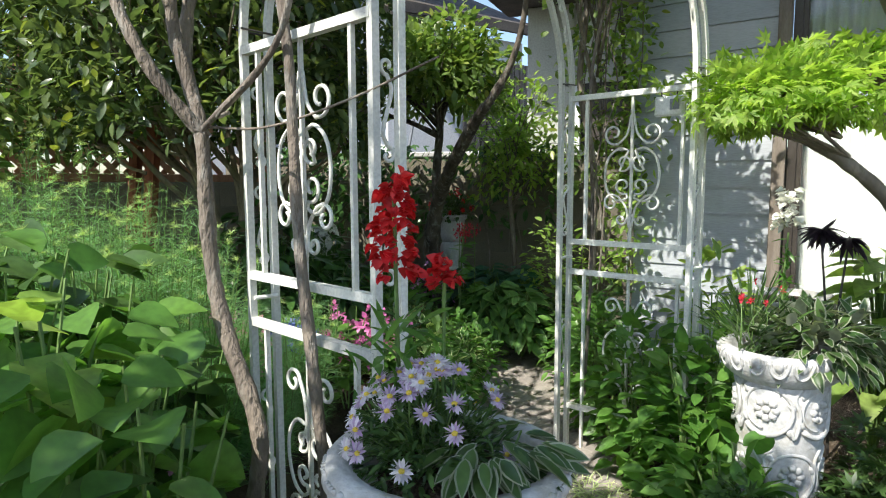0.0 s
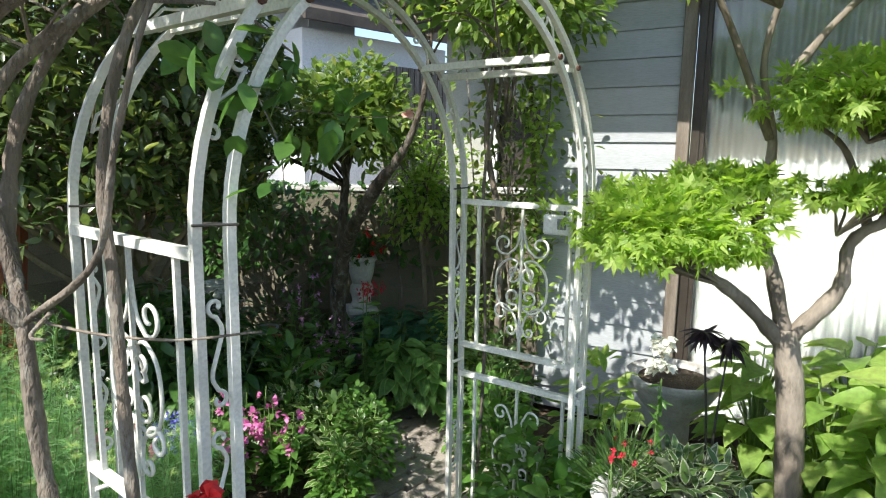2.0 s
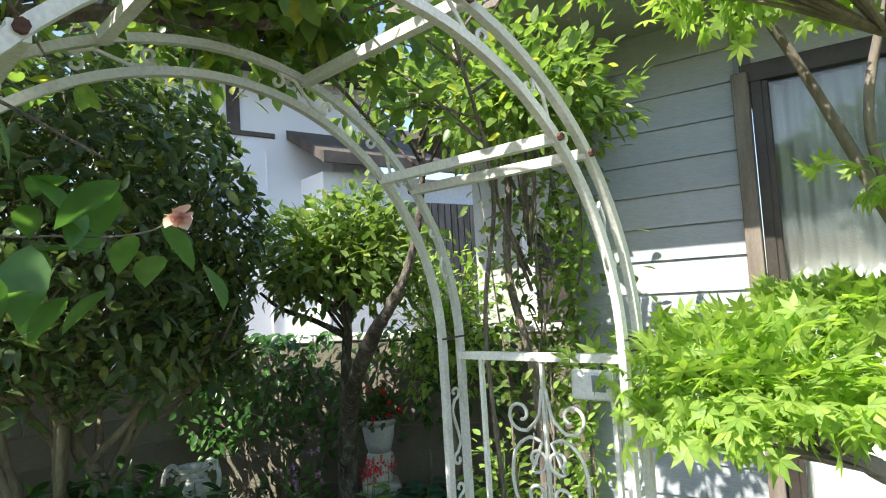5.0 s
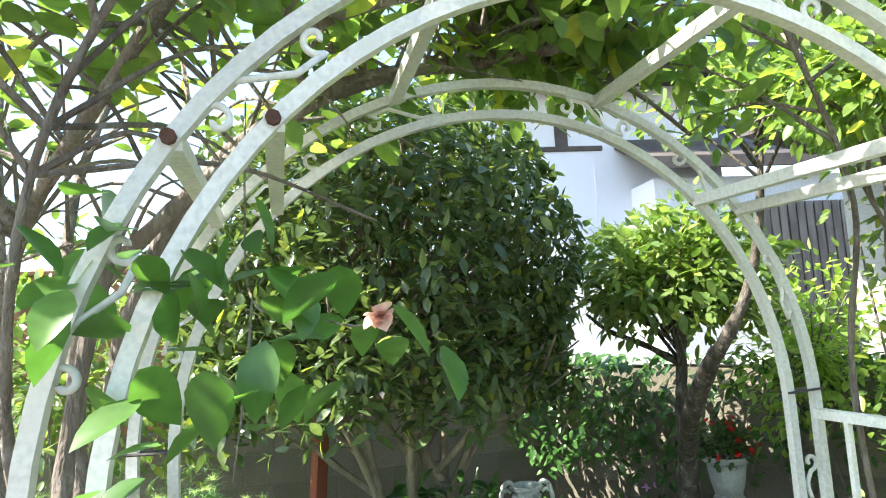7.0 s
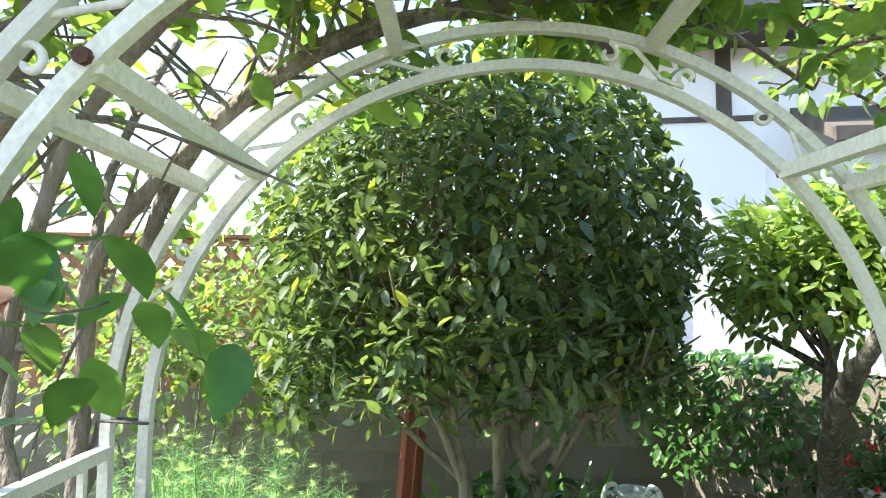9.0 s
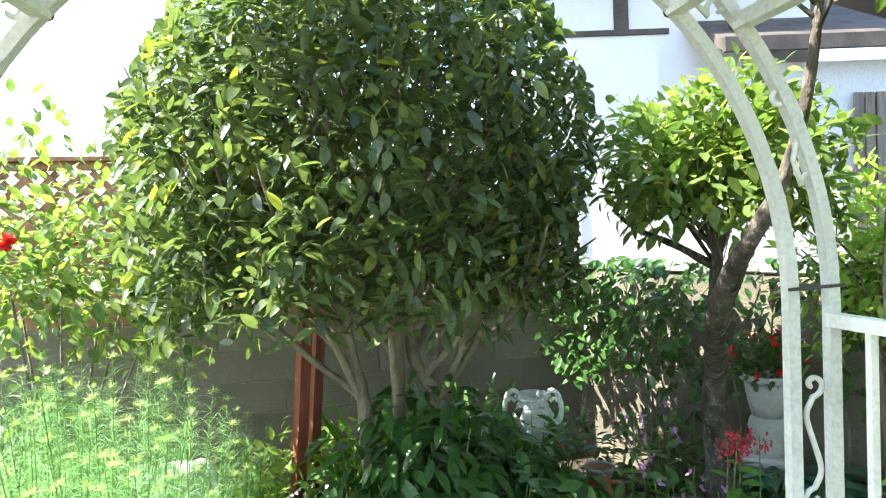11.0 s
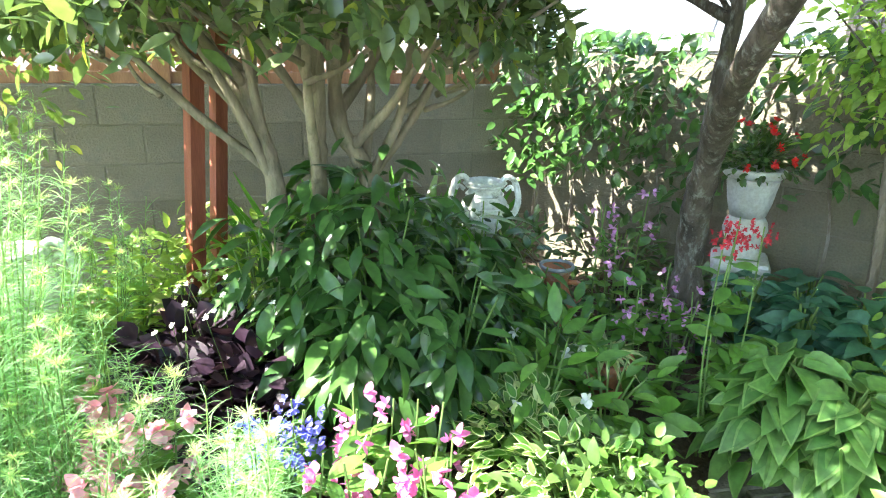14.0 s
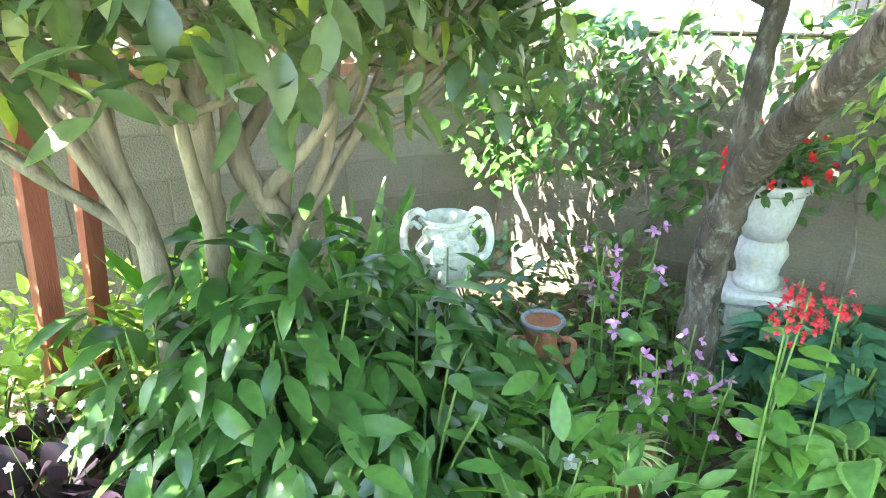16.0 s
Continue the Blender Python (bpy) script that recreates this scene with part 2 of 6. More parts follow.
def tube(bm, pts, radii, seg=8, cap=True, square=False):
    """A swept tube along points, with a radius at each."""
    pts = [Vector(p) for p in pts]
    n = len(pts)
    if not hasattr(radii, "__len__"):
        radii = [radii] * n
    rings, ref = [], None
    for i, p in enumerate(pts):
        d = (pts[min(i + 1, n - 1)] - pts[max(i - 1, 0)])
        d = d.normalized() if d.length > 1e-9 else Vector((0, 0, 1))
        if ref is None:
            ref = Vector((0, 1, 0)) if abs(d.y) < 0.9 else Vector((1, 0, 0))
        side = (ref - d * ref.dot(d)).normalized()
        ref = side
        up = d.cross(side)
        k = 4 if square else seg
        off = math.pi / 4 if square else 0.0
        s = math.sqrt(2) if square else 1.0
        rings.append([bm.verts.new(p + (side * math.cos(off + 2 * math.pi * j / k) + up * math.sin(off + 2 * math.pi * j / k)) * radii[i] * s) for j in range(k)])
    for a, b in zip(rings, rings[1:]):
        k = len(a)
        for j in range(k):
            bm.faces.new((a[j], a[(j + 1) % k], b[(j + 1) % k], b[j]))
    if cap:
        bm.faces.new(rings[0])
        bm.faces.new(rings[-1])
    return bm


def spline(pts, steps=6):
    """Catmull-Rom points through the given ones."""
    p = [Vector(q) for q in pts]
    p = [p[0] * 2 - p[1]] + p + [p[-1] * 2 - p[-2]]
    out = []
    for i in range(1, len(p) - 2):
        for k in range(steps):
            t = k / steps
            a, b, c, d = p[i - 1], p[i], p[i + 1], p[i + 2]
            out.append(0.5 * (2 * b + (c - a) * t + (2 * a - 5 * b + 4 * c - d) * t * t + (3 * b - a - 3 * c + d) * t ** 3))
    out.append(p[-2])
    return out


def limb(bm, pts, r0, r1, seg=8, steps=6, knob=0.12):
    """A tapering, slightly knobbly branch."""
    q = spline(pts, steps)
    n = len(q)
    tube(bm, q, [(r0 + (r1 - r0) * i / (n - 1)) * (1 + knob * random.uniform(-1, 1)) for i in range(n)], seg)


def lathe(bm, profile, seg=32, flute=None, x=0.0, y=0.0):
    """A turned shape from (radius, height) pairs. flute: how many lobes, how deep, from which height to which."""
    rings = []
    for r, z in profile:
        ring = []
        for j in range(seg):
            a = 2 * math.pi * j / seg
            q = r
            if flute and flute[2] <= z <= flute[3]:
                q = r + flute[1] * abs(math.sin(a * flute[0] / 2))
            ring.append(bm.verts.new((x + q * math.cos(a), y + q * math.sin(a), z)))
        rings.append(ring)
    for a, b in zip(rings, rings[1:]):
        for j in range(seg):
            bm.faces.new((a[j], a[(j + 1) % seg], b[(j + 1) % seg], b[j]))
    bm.faces.new(rings[0])
    bm.faces.new(rings[-1])
    return bm


def raw_mesh(name, verts, loops, starts, totals, mat, parent=None, label="", smooth=False):
    me = bpy.data.meshes.new(name)
    me.vertices.add(len(verts))
    me.vertices.foreach_set("co", np.ascontiguousarray(verts, dtype=np.float32).ravel())
    me.loops.add(len(loops))
    me.loops.foreach_set("vertex_index", np.ascontiguousarray(loops, dtype=np.int32))
    me.polygons.add(len(starts))
    me.polygons.foreach_set("loop_start", np.ascontiguousarray(starts, dtype=np.int32))
    me.polygons.foreach_set("loop_total", np.ascontiguousarray(totals, dtype=np.int32))
    me.update(calc_edges=True)
    me.validate()
    if smooth:
        me.shade_smooth()
    return finish(new(name, me), mat, parent, label)


def unit(a):
    return a / np.maximum(np.linalg.norm(a, axis=1, keepdims=True), 1e-9)


def leaves(name, pts, dirs, length, width, mat, parent=None, label="", fold=0.25, droop=0.25, kind="oval", lobes=7, heart=None):
    """Many leaves as one mesh. Each is folded along its rib and bends down to its tip. width is a share of the length.
    heart: the material of the blade's middle where its margin has another colour."""
    pts, dirs = np.asarray(pts, float), unit(np.asarray(dirs, float))
    n = len(pts)
    length = np.broadcast_to(np.asarray(length, float), (n,))[:, None]
    up = np.tile([[0, 0, 1.0]], (n, 1)) + rng.normal(0, 0.35, (n, 3))
    side = unit(np.cross(dirs, up))
    nor = np.cross(side, dirs)
    if kind == "maple":
        vs, faces = [], []
        angles = np.radians(np.linspace(-125, 125, lobes))
        lens = 0.55 + 0.45 * np.cos(angles * 0.62)
        for a, s in zip(angles, lens):
            for f, w in ((0.0, 0.0), (0.45, 0.16), (1.0, 0.0), (0.45, -0.16)):
                px = s * (f * math.cos(a) - w * math.sin(a))
                py = s * (f * math.sin(a) + w * math.cos(a))
                vs.append(pts + (dirs * px + side * py - nor * (0.25 * f * f * s)) * length)
            k = len(vs)
            faces.append((k - 4, k - 3, k - 2, k - 1))
    else:
        w = width * length
        if kind == "blade":
            vs = [pts - side * w * 0.5, pts + side * w * 0.5]
            for f, s in ((0.4, 0.45), (0.75, 0.32), (1.0, 0.04)):
                mid = pts + dirs * length * f - np.array([[0, 0, 1.0]]) * length * droop * f * f
                vs += [mid - side * w * s, mid + side * w * s]
            faces = [(0, 1, 3, 2), (2, 3, 5, 4), (4, 5, 7, 6)]
        else:
            vs = [pts]
            cuts = {"oval": (0.26, 0.46, 0.46, 0.28), "heart": (0.44, 0.52, 0.44, 0.24), "lance": (0.2, 0.4, 0.46, 0.3)}[kind]
            for f, s in zip((0.12, 0.32, 0.56, 0.8), cuts):
                mid = pts + dirs * length * f - nor * length * droop * f * f
                vs += [mid - nor * w * fold * 0.5 * s, mid - side * w * s + nor * w * fold * 0.5 * s, mid + side * w * s + nor * w * fold * 0.5 * s]
            vs.append(pts + dirs * length - nor * length * droop)
            if heart:
                rib = [pts + dirs * length * f - nor * length * droop * f * f for f in (0.0, 0.12, 0.12, 0.12, 0.32, 0.32, 0.32, 0.56, 0.56, 0.56, 0.8, 0.8, 0.8, 1.0)]
                mid = pts + dirs * length * 0.5 - nor * length * droop * 0.25
                vs = [np.concatenate([v, r + (v - r) * 0.74 + (mid - r) * 0.08 + nor * length * 0.012]) for v, r in zip(vs, rib)]
                n *= 2
            faces = [(0, 1, 2), (0, 3, 1)]
            for b in (1, 4, 7):
                faces += [(b, b + 3, b + 4, b + 1), (b, b + 2, b + 5, b + 3)]
            faces += [(10, 13, 11), (10, 12, 13)]
    k = len(vs)
    verts = np.stack(vs, 1).reshape(-1, 3)
    one = np.concatenate([np.array(f) for f in faces])
    loops = (one[None, :] + (np.arange(n) * k)[:, None]).ravel()
    tot = np.tile([len(f) for f in faces], n)
    starts = np.concatenate([[0], np.cumsum(tot)[:-1]])
    ob = raw_mesh(name, verts, loops, starts, tot, mat, parent, label, kind not in ("maple", "blade"))
    if heart:
        ob.data.materials.append(heart)
        per = len(faces)
        ob.data.polygons.foreach_set("material_index", np.repeat([0, 1], n // 2 * per).astype(np.int32))
    return ob


def dome(n, c, radii, lo=0.7, bottom=-0.6, lump=0.12, freq=2.2):
    """Points in the shell of a lumpy, flat-bottomed crown, and their outward directions."""
    out = []
    while len(out) < n:
        d = unit(rng.normal(0, 1, (n * 2, 3)))
        d = d[d[:, 2] > bottom]
        for v in d:
            f = 1 + lump * noise.noise(Vector(v * freq) + Vector(c))
            r = f * (1 - (1 - lo) * rng.random() ** 1.6)
            out.append((*(v * r), *v))
            if len(out) >= n:
                break
    o = np.array(out)
    return o[:, :3] * np.array(radii) + np.array(c), unit(o[:, 3:] / np.array(radii))


def bush(name, x, y, z, n, radius, height, leaf, width, mat, label, category, stem_mat=None, shape="dome", kind="oval", group="", stems=7, spread=0.55, droop=0.3, hang=0.0, heart=None):
    """A clump: stems from the base and leaves round them."""
    g = group_of(name, x, y, z, 0, label, category, group)
    for i in range(stems):
        a = 2 * math.pi * (i + random.random()) / stems
        r = radius * random.uniform(0.3, 0.8)
        bm = bmesh.new()
        limb(bm, [(0.02 * math.cos(a), 0.02 * math.sin(a), 0), (r * 0.45 * math.cos(a), r * 0.45 * math.sin(a), height * 0.5), (r * math.cos(a), r * math.sin(a), height * random.uniform(0.75, 0.95))], 0.006, 0.003, 5, 4)
        part("stem", bm, stem_mat or STEM, g)
    if shape == "dome":
        p, d = dome(n, (0, 0, height * 0.45), (radius, radius, height * 0.55), 0.45, -0.85, 0.25, 2.5)
    else:
        a = rng.random(n) * 2 * np.pi
        r = radius * np.sqrt(rng.random(n)) * 0.6
        p = np.stack([r * np.cos(a), r * np.sin(a), height * (0.15 + 0.75 * rng.random(n))], 1)
        d = np.stack([np.cos(a), np.sin(a), 0.3 + 0.5 * rng.random(n)], 1)
    d = d + rng.normal(0, spread, d.shape)
    d[:, 2] = d[:, 2] * 0.7 + 0.1 - hang
    leaves("foliage", p, d, leaf * (0.6 + 0.6 * rng.random(n)), width, mat, g, kind=kind, droop=droop, heart=heart)
    return g

# ---- ground, path, walls ----
def soil_height(x, y):
    d = max(abs(x) - 3.0, abs(y - 2.5) - 3.2, 0.0)
    bed = max(0.0, min(1.0, (0.15 - x) / 0.4)) * max(0.0, min(1.0, (y - 2.5) / 0.5)) * max(0.0, min(1.0, (6.5 - y)))
    return (0.03 * noise.noise(Vector((x * 1.5, y * 1.5, 0))) + 0.13 * bed) * (1 if d < 0.5 else 0) - 0.04


near = np.linspace(-4, 5, 60)
xs = np.concatenate([[-900, -60, -12], near, [12, 60, 900]])
ys = np.concatenate([[-900, -60, -8], np.linspace(-2, 8, 60), [16, 60, 900]])
gv = np.array([(x, y, soil_height(x, y)) for y in ys for x in xs])
gq = np.array([(j * len(xs) + i, j * len(xs) + i + 1, (j + 1) * len(xs) + i + 1, (j + 1) * len(xs) + i) for j in range(len(ys) - 1) for i in range(len(xs) - 1)])
tagged(raw_mesh("ground", gv, gq.ravel(), np.arange(len(gq)) * 4, np.full(len(gq), 4), SOIL), "dark crumbly garden soil under the planting", "ground", kind="structure")

# house with lap siding: K is its corner, R runs along the wall
K, R = Vector((0.967, 4.483, 0)), Vector((0.913, -0.409, 0))
WALL_TURN = math.degrees(math.atan2(R.y, R.x))
house = group_of("wall_house", K.x, K.y, 0, WALL_TURN, "blue-grey lap-sided house wall beside the garden", "wall", kind="structure")
bm = bmesh.new()
box(bm, 0.445, 0.13, 1.55, 0.85, 0.2, 3.1)
box(bm, 4.6, 0.13, 1.55, 3.0, 0.2, 3.1)
box(bm, 2.05, 0.13, 2.9, 2.2, 0.2, 0.4)
part("wall_core", bm, SIDING, house)
bm = bmesh.new()
box(bm, 0.1, 1.6, 1.55, 0.2, 2.8, 3.1)
part("return_wall", bm, SIDING, house)
wedge = bmesh.new()
prof = [(0.0, 0.0), (-0.018, 0.0), (-0.006, 0.163), (0.0, 0.163)]
va = [wedge.verts.new((0, y, z)) for y, z in prof]
vb = [wedge.verts.new((0.865, y, z)) for y, z in prof]
for i in range(4):
    wedge.faces.new((va[i], va[(i + 1) % 4], vb[(i + 1) % 4], vb[i]))
wedge.faces.new(va), wedge.faces.new(vb)
board = part("siding_board", wedge, SIDING, house)
board.location = (0, 0.028, 0.154)
for i in range(1, 17):
    b = new("siding_board", board.data)
    b.parent = house
    b.location = (0, 0.028, 0.154 + 0.166 * i)
# sliding door beside the siding
door = group_of("window_1", K.x, K.y, 0, WALL_TURN, "large sliding glass door with white curtains, bronze frame", "window", kind="structure")
bm = bmesh.new()
box(bm, 0.90, 0.0, 1.35, 0.07, 0.07, 2.62, 0, 0.004)
part("casing", bm, TRIM_BROWN, door, "weathered brown casing")
for x, w, d in ((0.965, 0.05, 0.05), (1.0, 0.03, 0.03), (2.12, 0.09, 0.05), (3.08, 0.06, 0.05)):
    bm = bmesh.new()
    box(bm, x, 0.03, 1.33, w, d, 2.58, 0, 0.004)
    part("window_frame", bm, DARK_BROWN, door)
bm = bmesh.new()
box(bm, 2.0, 0.03, 2.66, 2.2, 0.06, 0.09, 0, 0.004)
part("head_frame", bm, DARK_BROWN, door)
bm = bmesh.new()
box(bm, 2.0, 0.03, 0.06, 2.2, 0.08, 0.12, 0, 0.004)
part("sill", bm, DARK_BROWN, door)
for x0, x1 in ((1.015, 2.075), (2.165, 3.05)):
    bm = bmesh.new()
    box(bm, (x0 + x1) / 2, 0.045, 1.36, x1 - x0, 0.006, 2.5)
    pane = part("pane", bm, glass, door)
    pane.visible_shadow = False
for x0, x1 in ((1.0, 2.1), (2.12, 3.1)):
    bm = bmesh.new()
    xs = np.linspace(x0, x1, 160)
    lo = [bm.verts.new((x, 0.15 + 0.018 * math.sin(x * 95 + 2 * math.sin(x * 7)) + 0.012 * noise.noise(Vector((x * 20, 0, 0))), 0.1)) for x in xs]
    hi = [bm.verts.new((x, 0.15 + 0.010 * math.sin(x * 95 + 1.6 * math.sin(x * 7)), 2.62)) for x in xs]
    for i in range(len(xs) - 1):
        bm.faces.new((lo[i], lo[i + 1], hi[i + 1], hi[i]))
    part("curtain", bm, CURTAIN, door, "white pleated curtain", True)
bm = bmesh.new()
box(bm, 2.05, 0.9, 1.3, 2.4, 0.05, 2.7)
box(bm, 2.05, 0.5, 2.68, 2.4, 0.8, 0.03)
part("room_lining", bm, SOFFIT, door)
# eaves over the wall
eave = group_of("house_eaves", K.x, K.y, 0, WALL_TURN, "pale soffit and brown fascia of the house eaves", "roof", kind="structure")
bm = bmesh.new()
box(bm, 2.3, 0.14, 3.02, 5.6, 2.0, 0.06)
part("soffit", bm, SOFFIT, eave, "pale boarded soffit")
bm = bmesh.new()
box(bm, 2.3, -0.88, 3.03, 5.6, 0.035, 0.2, 0, 0.004)
part("fascia", bm, TRIM_BROWN, eave)
bm = bmesh.new()
box(bm, 2.6, 0.29, 3.17, 6.2, 2.32, 0.05)
part("roof", bm, ROOF_TILE, eave)

# block walls: the back one along x, the side one with a lattice fence
def block_wall(name, x, y, length, courses, rz, label, cap=True):
    g = group_of(name, x, y, 0, rz, label, "wall", kind="structure")
    bm = bmesh.new()
    box(bm, length / 2, 0.1, courses * 0.1, length, 0.2, courses * 0.2)
    part("mortar_core", bm, MORTAR, g)
    bm = bmesh.new()
    box(bm, 0, 0, 0, 0.394, 0.035, 0.194, 0, 0.004)
    first = part("block", bm, BLOCK, g)
    first.location = (0.2, 0.0145, 0.1)
    for c in range(courses):
        for i in range(int(length / 0.4)):
            if c == 0 and i == 0:
                continue
            o = new("block", first.data)
            o.parent = g
            o.location = (0.2 + 0.4 * i + (0.2 if c % 2 else 0.0), 0.0145 + random.uniform(-0.001, 0.001), 0.1 + 0.2 * c)
    if cap:
        for i in range(int(length / 0.4)):
            bm = bmesh.new()
            box(bm, 0, 0, 0, 0.398, 0.24, 0.05, 0, 0.01)
            for v in bm.verts:
                v.co += Vector((0, 0.008, 0.006)) * noise.noise(v.co * 9 + Vector((i, 0, 0)))
            o = part("cap_stone", bm, PLASTER, g)
            o.location = (0.2 + 0.4 * i, 0.1, courses * 0.2 + 0.027)
    return g


block_wall("wall_back", -2.5, 5.38, 5.2, 7, 0, "low grey concrete block wall with pale capping")
SIDE = math.degrees(math.atan2(0.87, 0.49))
block_wall("wall_side", -4.6, 0.3, 6.0, 6, SIDE, "grey concrete block wall under a lattice fence", False)
fence = group_of("lattice_fence", -4.6, 0.3, 1.2, SIDE, "reddish cedar lattice fence standing on the block wall", "fence")
for z, h in ((0.03, 0.06), (0.98, 0.05)):
    bm = bmesh.new()
    box(bm, 2.8, 0.1, z, 5.6, 0.06, h, 0, 0.004)
    part("rail", bm, FENCE_WOOD, fence)
bm = bmesh.new()
box(bm, 2.8, 0.1, 1.02, 5.6, 0.13, 0.03, 0, 0.004)
part("cap_rail", bm, FENCE_WOOD, fence)
for i in range(4):
    bm = bmesh.new()
    box(bm, 0.05 + i * 1.83, 0.1, 0.5, 0.09, 0.09, 1.0, 0, 0.005)
    part("post", bm, FENCE_WOOD, fence)
slat = {}
for s in (1, -1):
    for i in range(-6, 42):
        x0 = i * 0.135
        a, b = (x0, x0 + 0.9) if s > 0 else (x0 + 0.9, x0)
        lo_x, hi_x = min(a, b), max(a, b)
        if lo_x < 0 or hi_x > 5.6:
            continue
        if s not in slat:
            bm = bmesh.new()
            box(bm, 0, 0, 0, 1.26, 0.01, 0.042, m=pose(0, 0, 0, 0, -45 * s, 0))
            slat[s] = bm_ob = part("slat", bm, FENCE_WOOD, fence)
        else:
            bm_ob = new("slat", slat[s].data)
            bm_ob.parent = fence
        bm_ob.location = ((a + b) / 2, 0.1 + 0.008 * s, 0.5)

# neighbour's white house
WH = math.degrees(math.atan2(0.74, 0.67))
nb = group_of("white_house", -2.2, 7.47, 0, WH, "white panelled neighbouring house with dark timber bands", "house")
bm = bmesh.new()
box(bm, -0.1, 0.15, 2.2, 3.2, 0.3, 4.4)
part("wall", bm, WHITE_WALL, nb)
for x in (-1.64, -0.82, 0.0, 0.82):
    bm = bmesh.new()
    box(bm, x, -0.008, 1.7, 0.018, 0.016, 3.4)
    part("batten", bm, WHITE_WALL, nb)
bm = bmesh.new()
box(bm, -0.8, -0.015, 3.58, 1.8, 0.03, 0.05)
part("band", bm, ROOF_DARK, nb, "dark horizontal timber band")
for x in (-1.65, -0.36):
    bm = bmesh.new()
    box(bm, x, -0.012, 3.98, 0.14, 0.025, 0.8)
    part("timber", bm, ROOF_DARK, nb)
bm = bmesh.new()
box(bm, -0.1, -0.15, 4.35, 3.6, 0.7, 0.12)
box(bm, -0.1, -0.52, 4.33, 3.6, 0.05, 0.2)
part("eave", bm, ROOF_DARK, nb)
bm = bmesh.new()
box(bm, 0, 0, 0, 3.7, 2.2, 0.08, m=pose(-0.1, 0.2, 4.85, 24, 0, 0))
part("roof", bm, ROOF_TILE, nb)
bm = bmesh.new()
box(bm, 1.5, -0.2, 1.55, 2.2, 0.7, 3.1)
part("wing", bm, WHITE_WALL, nb)
bm = bmesh.new()
box(bm, 0, 0, 0, 2.4, 2.7, 0.1, m=pose(1.45, 0.36, 3.79, 26, 0, 0))
box(bm, 1.45, -0.86, 3.19, 2.4, 0.05, 0.12)
part("porch_roof", bm, ROOF_DARK, nb, "small dark timber porch roof")
for i in range(14):
    bm = bmesh.new()
    box(bm, 1.55 + i * 0.1, -0.6, 1.5, 0.075, 0.025, 2.6)
    part("gate_slat", bm, TRIM_BROWN, nb)
# rear wing of the grey house
wing = group_of("rear_wing", 0.15, 6.9, 0, -12, "pale rear wing of the house with a dark doorway", "house")
bm = bmesh.new()
box(bm, 0.25, 0.1, 1.5, 0.5, 0.2, 3.0)
box(bm, 1.75, 0.1, 1.5, 0.7, 0.2, 3.0)
box(bm, 0.95, 0.1, 2.6, 0.95, 0.2, 0.8)
part("wall", bm, SOFFIT, wing)
for x in (0.52, 1.38):
    bm = bmesh.new()
    box(bm, x, -0.03, 1.1, 0.1, 0.06, 2.2, 0, 0.005)
    part("door_frame", bm, WHITE_WALL, wing)
bm = bmesh.new()
box(bm, 0.95, 0.06, 1.1, 0.78, 0.05, 2.2)
part("door", bm, DARK_BROWN, wing)
bm = bmesh.new()
box(bm, 1.0, -0.3, 3.05, 2.6, 1.2, 0.08)
part("eave", bm, ROOF_DARK, wing)

# ---- garden arch ----
ARCH = group_of("garden_arch", 0.362, 2.113, 0, 52.94, "white-painted metal garden arch with scrolled side panels", "arch")
RO, RI, SPRING, HALF = 0.742, 0.672, 1.565, 0.274


def side_at(s, y):
    """Half the arch's width at the depth y: it was set up slightly out of square."""
    return 0.738 - y * (0.112 if s > 0 else -0.054)


for y in (-HALF, HALF):
    for r, nm in ((RO, "outer_hoop"), (RI, "inner_hoop")):
        bm = bmesh.new()
        ql, qr = r + side_at(-1, y) - RO, r + side_at(1, y) - RO
        pts = [(-ql, y, -0.15), (-ql, y, 0.8)] + [((qr if a > math.pi / 2 else ql) * -math.cos(a), y, SPRING + r * math.sin(a)) for a in np.linspace(0, math.pi, 40)] + [(qr, y, 0.8), (qr, y, -0.15)]
        tube(bm, pts, 0.0095, square=True)
        part(nm, bm, WHITE_METAL, ARCH)


def spiral(cx, cy, r0, r1, a0, a1, n=22):
    return [(cx + (r0 + (r1 - r0) * i / n) * math.cos(a0 + (a1 - a0) * i / n), cy + (r0 + (r1 - r0) * i / n) * math.sin(a0 + (a1 - a0) * i / n)) for i in range(n + 1)]


def smooth_line(pts):
    return [(v.x, v.y) for v in spline([(x, z, 0) for x, z in pts], 5)]


def scroll(points, place, name="scroll", r=0.005):
    bm = bmesh.new()
    tube(bm, [place(p) for p in points], r, 6)
    return part(name, bm, WHITE_METAL, ARCH, smooth=True)


def hook(cx, cz, size, up, side):
    """A small ram's horn that starts at a rod and curls away from it."""
    s = spiral(0, 0, size, size * 0.22, -math.pi / 2, 1.25 * math.pi)
    return [(cx + side * x, cz + up * z) for x, z in s]


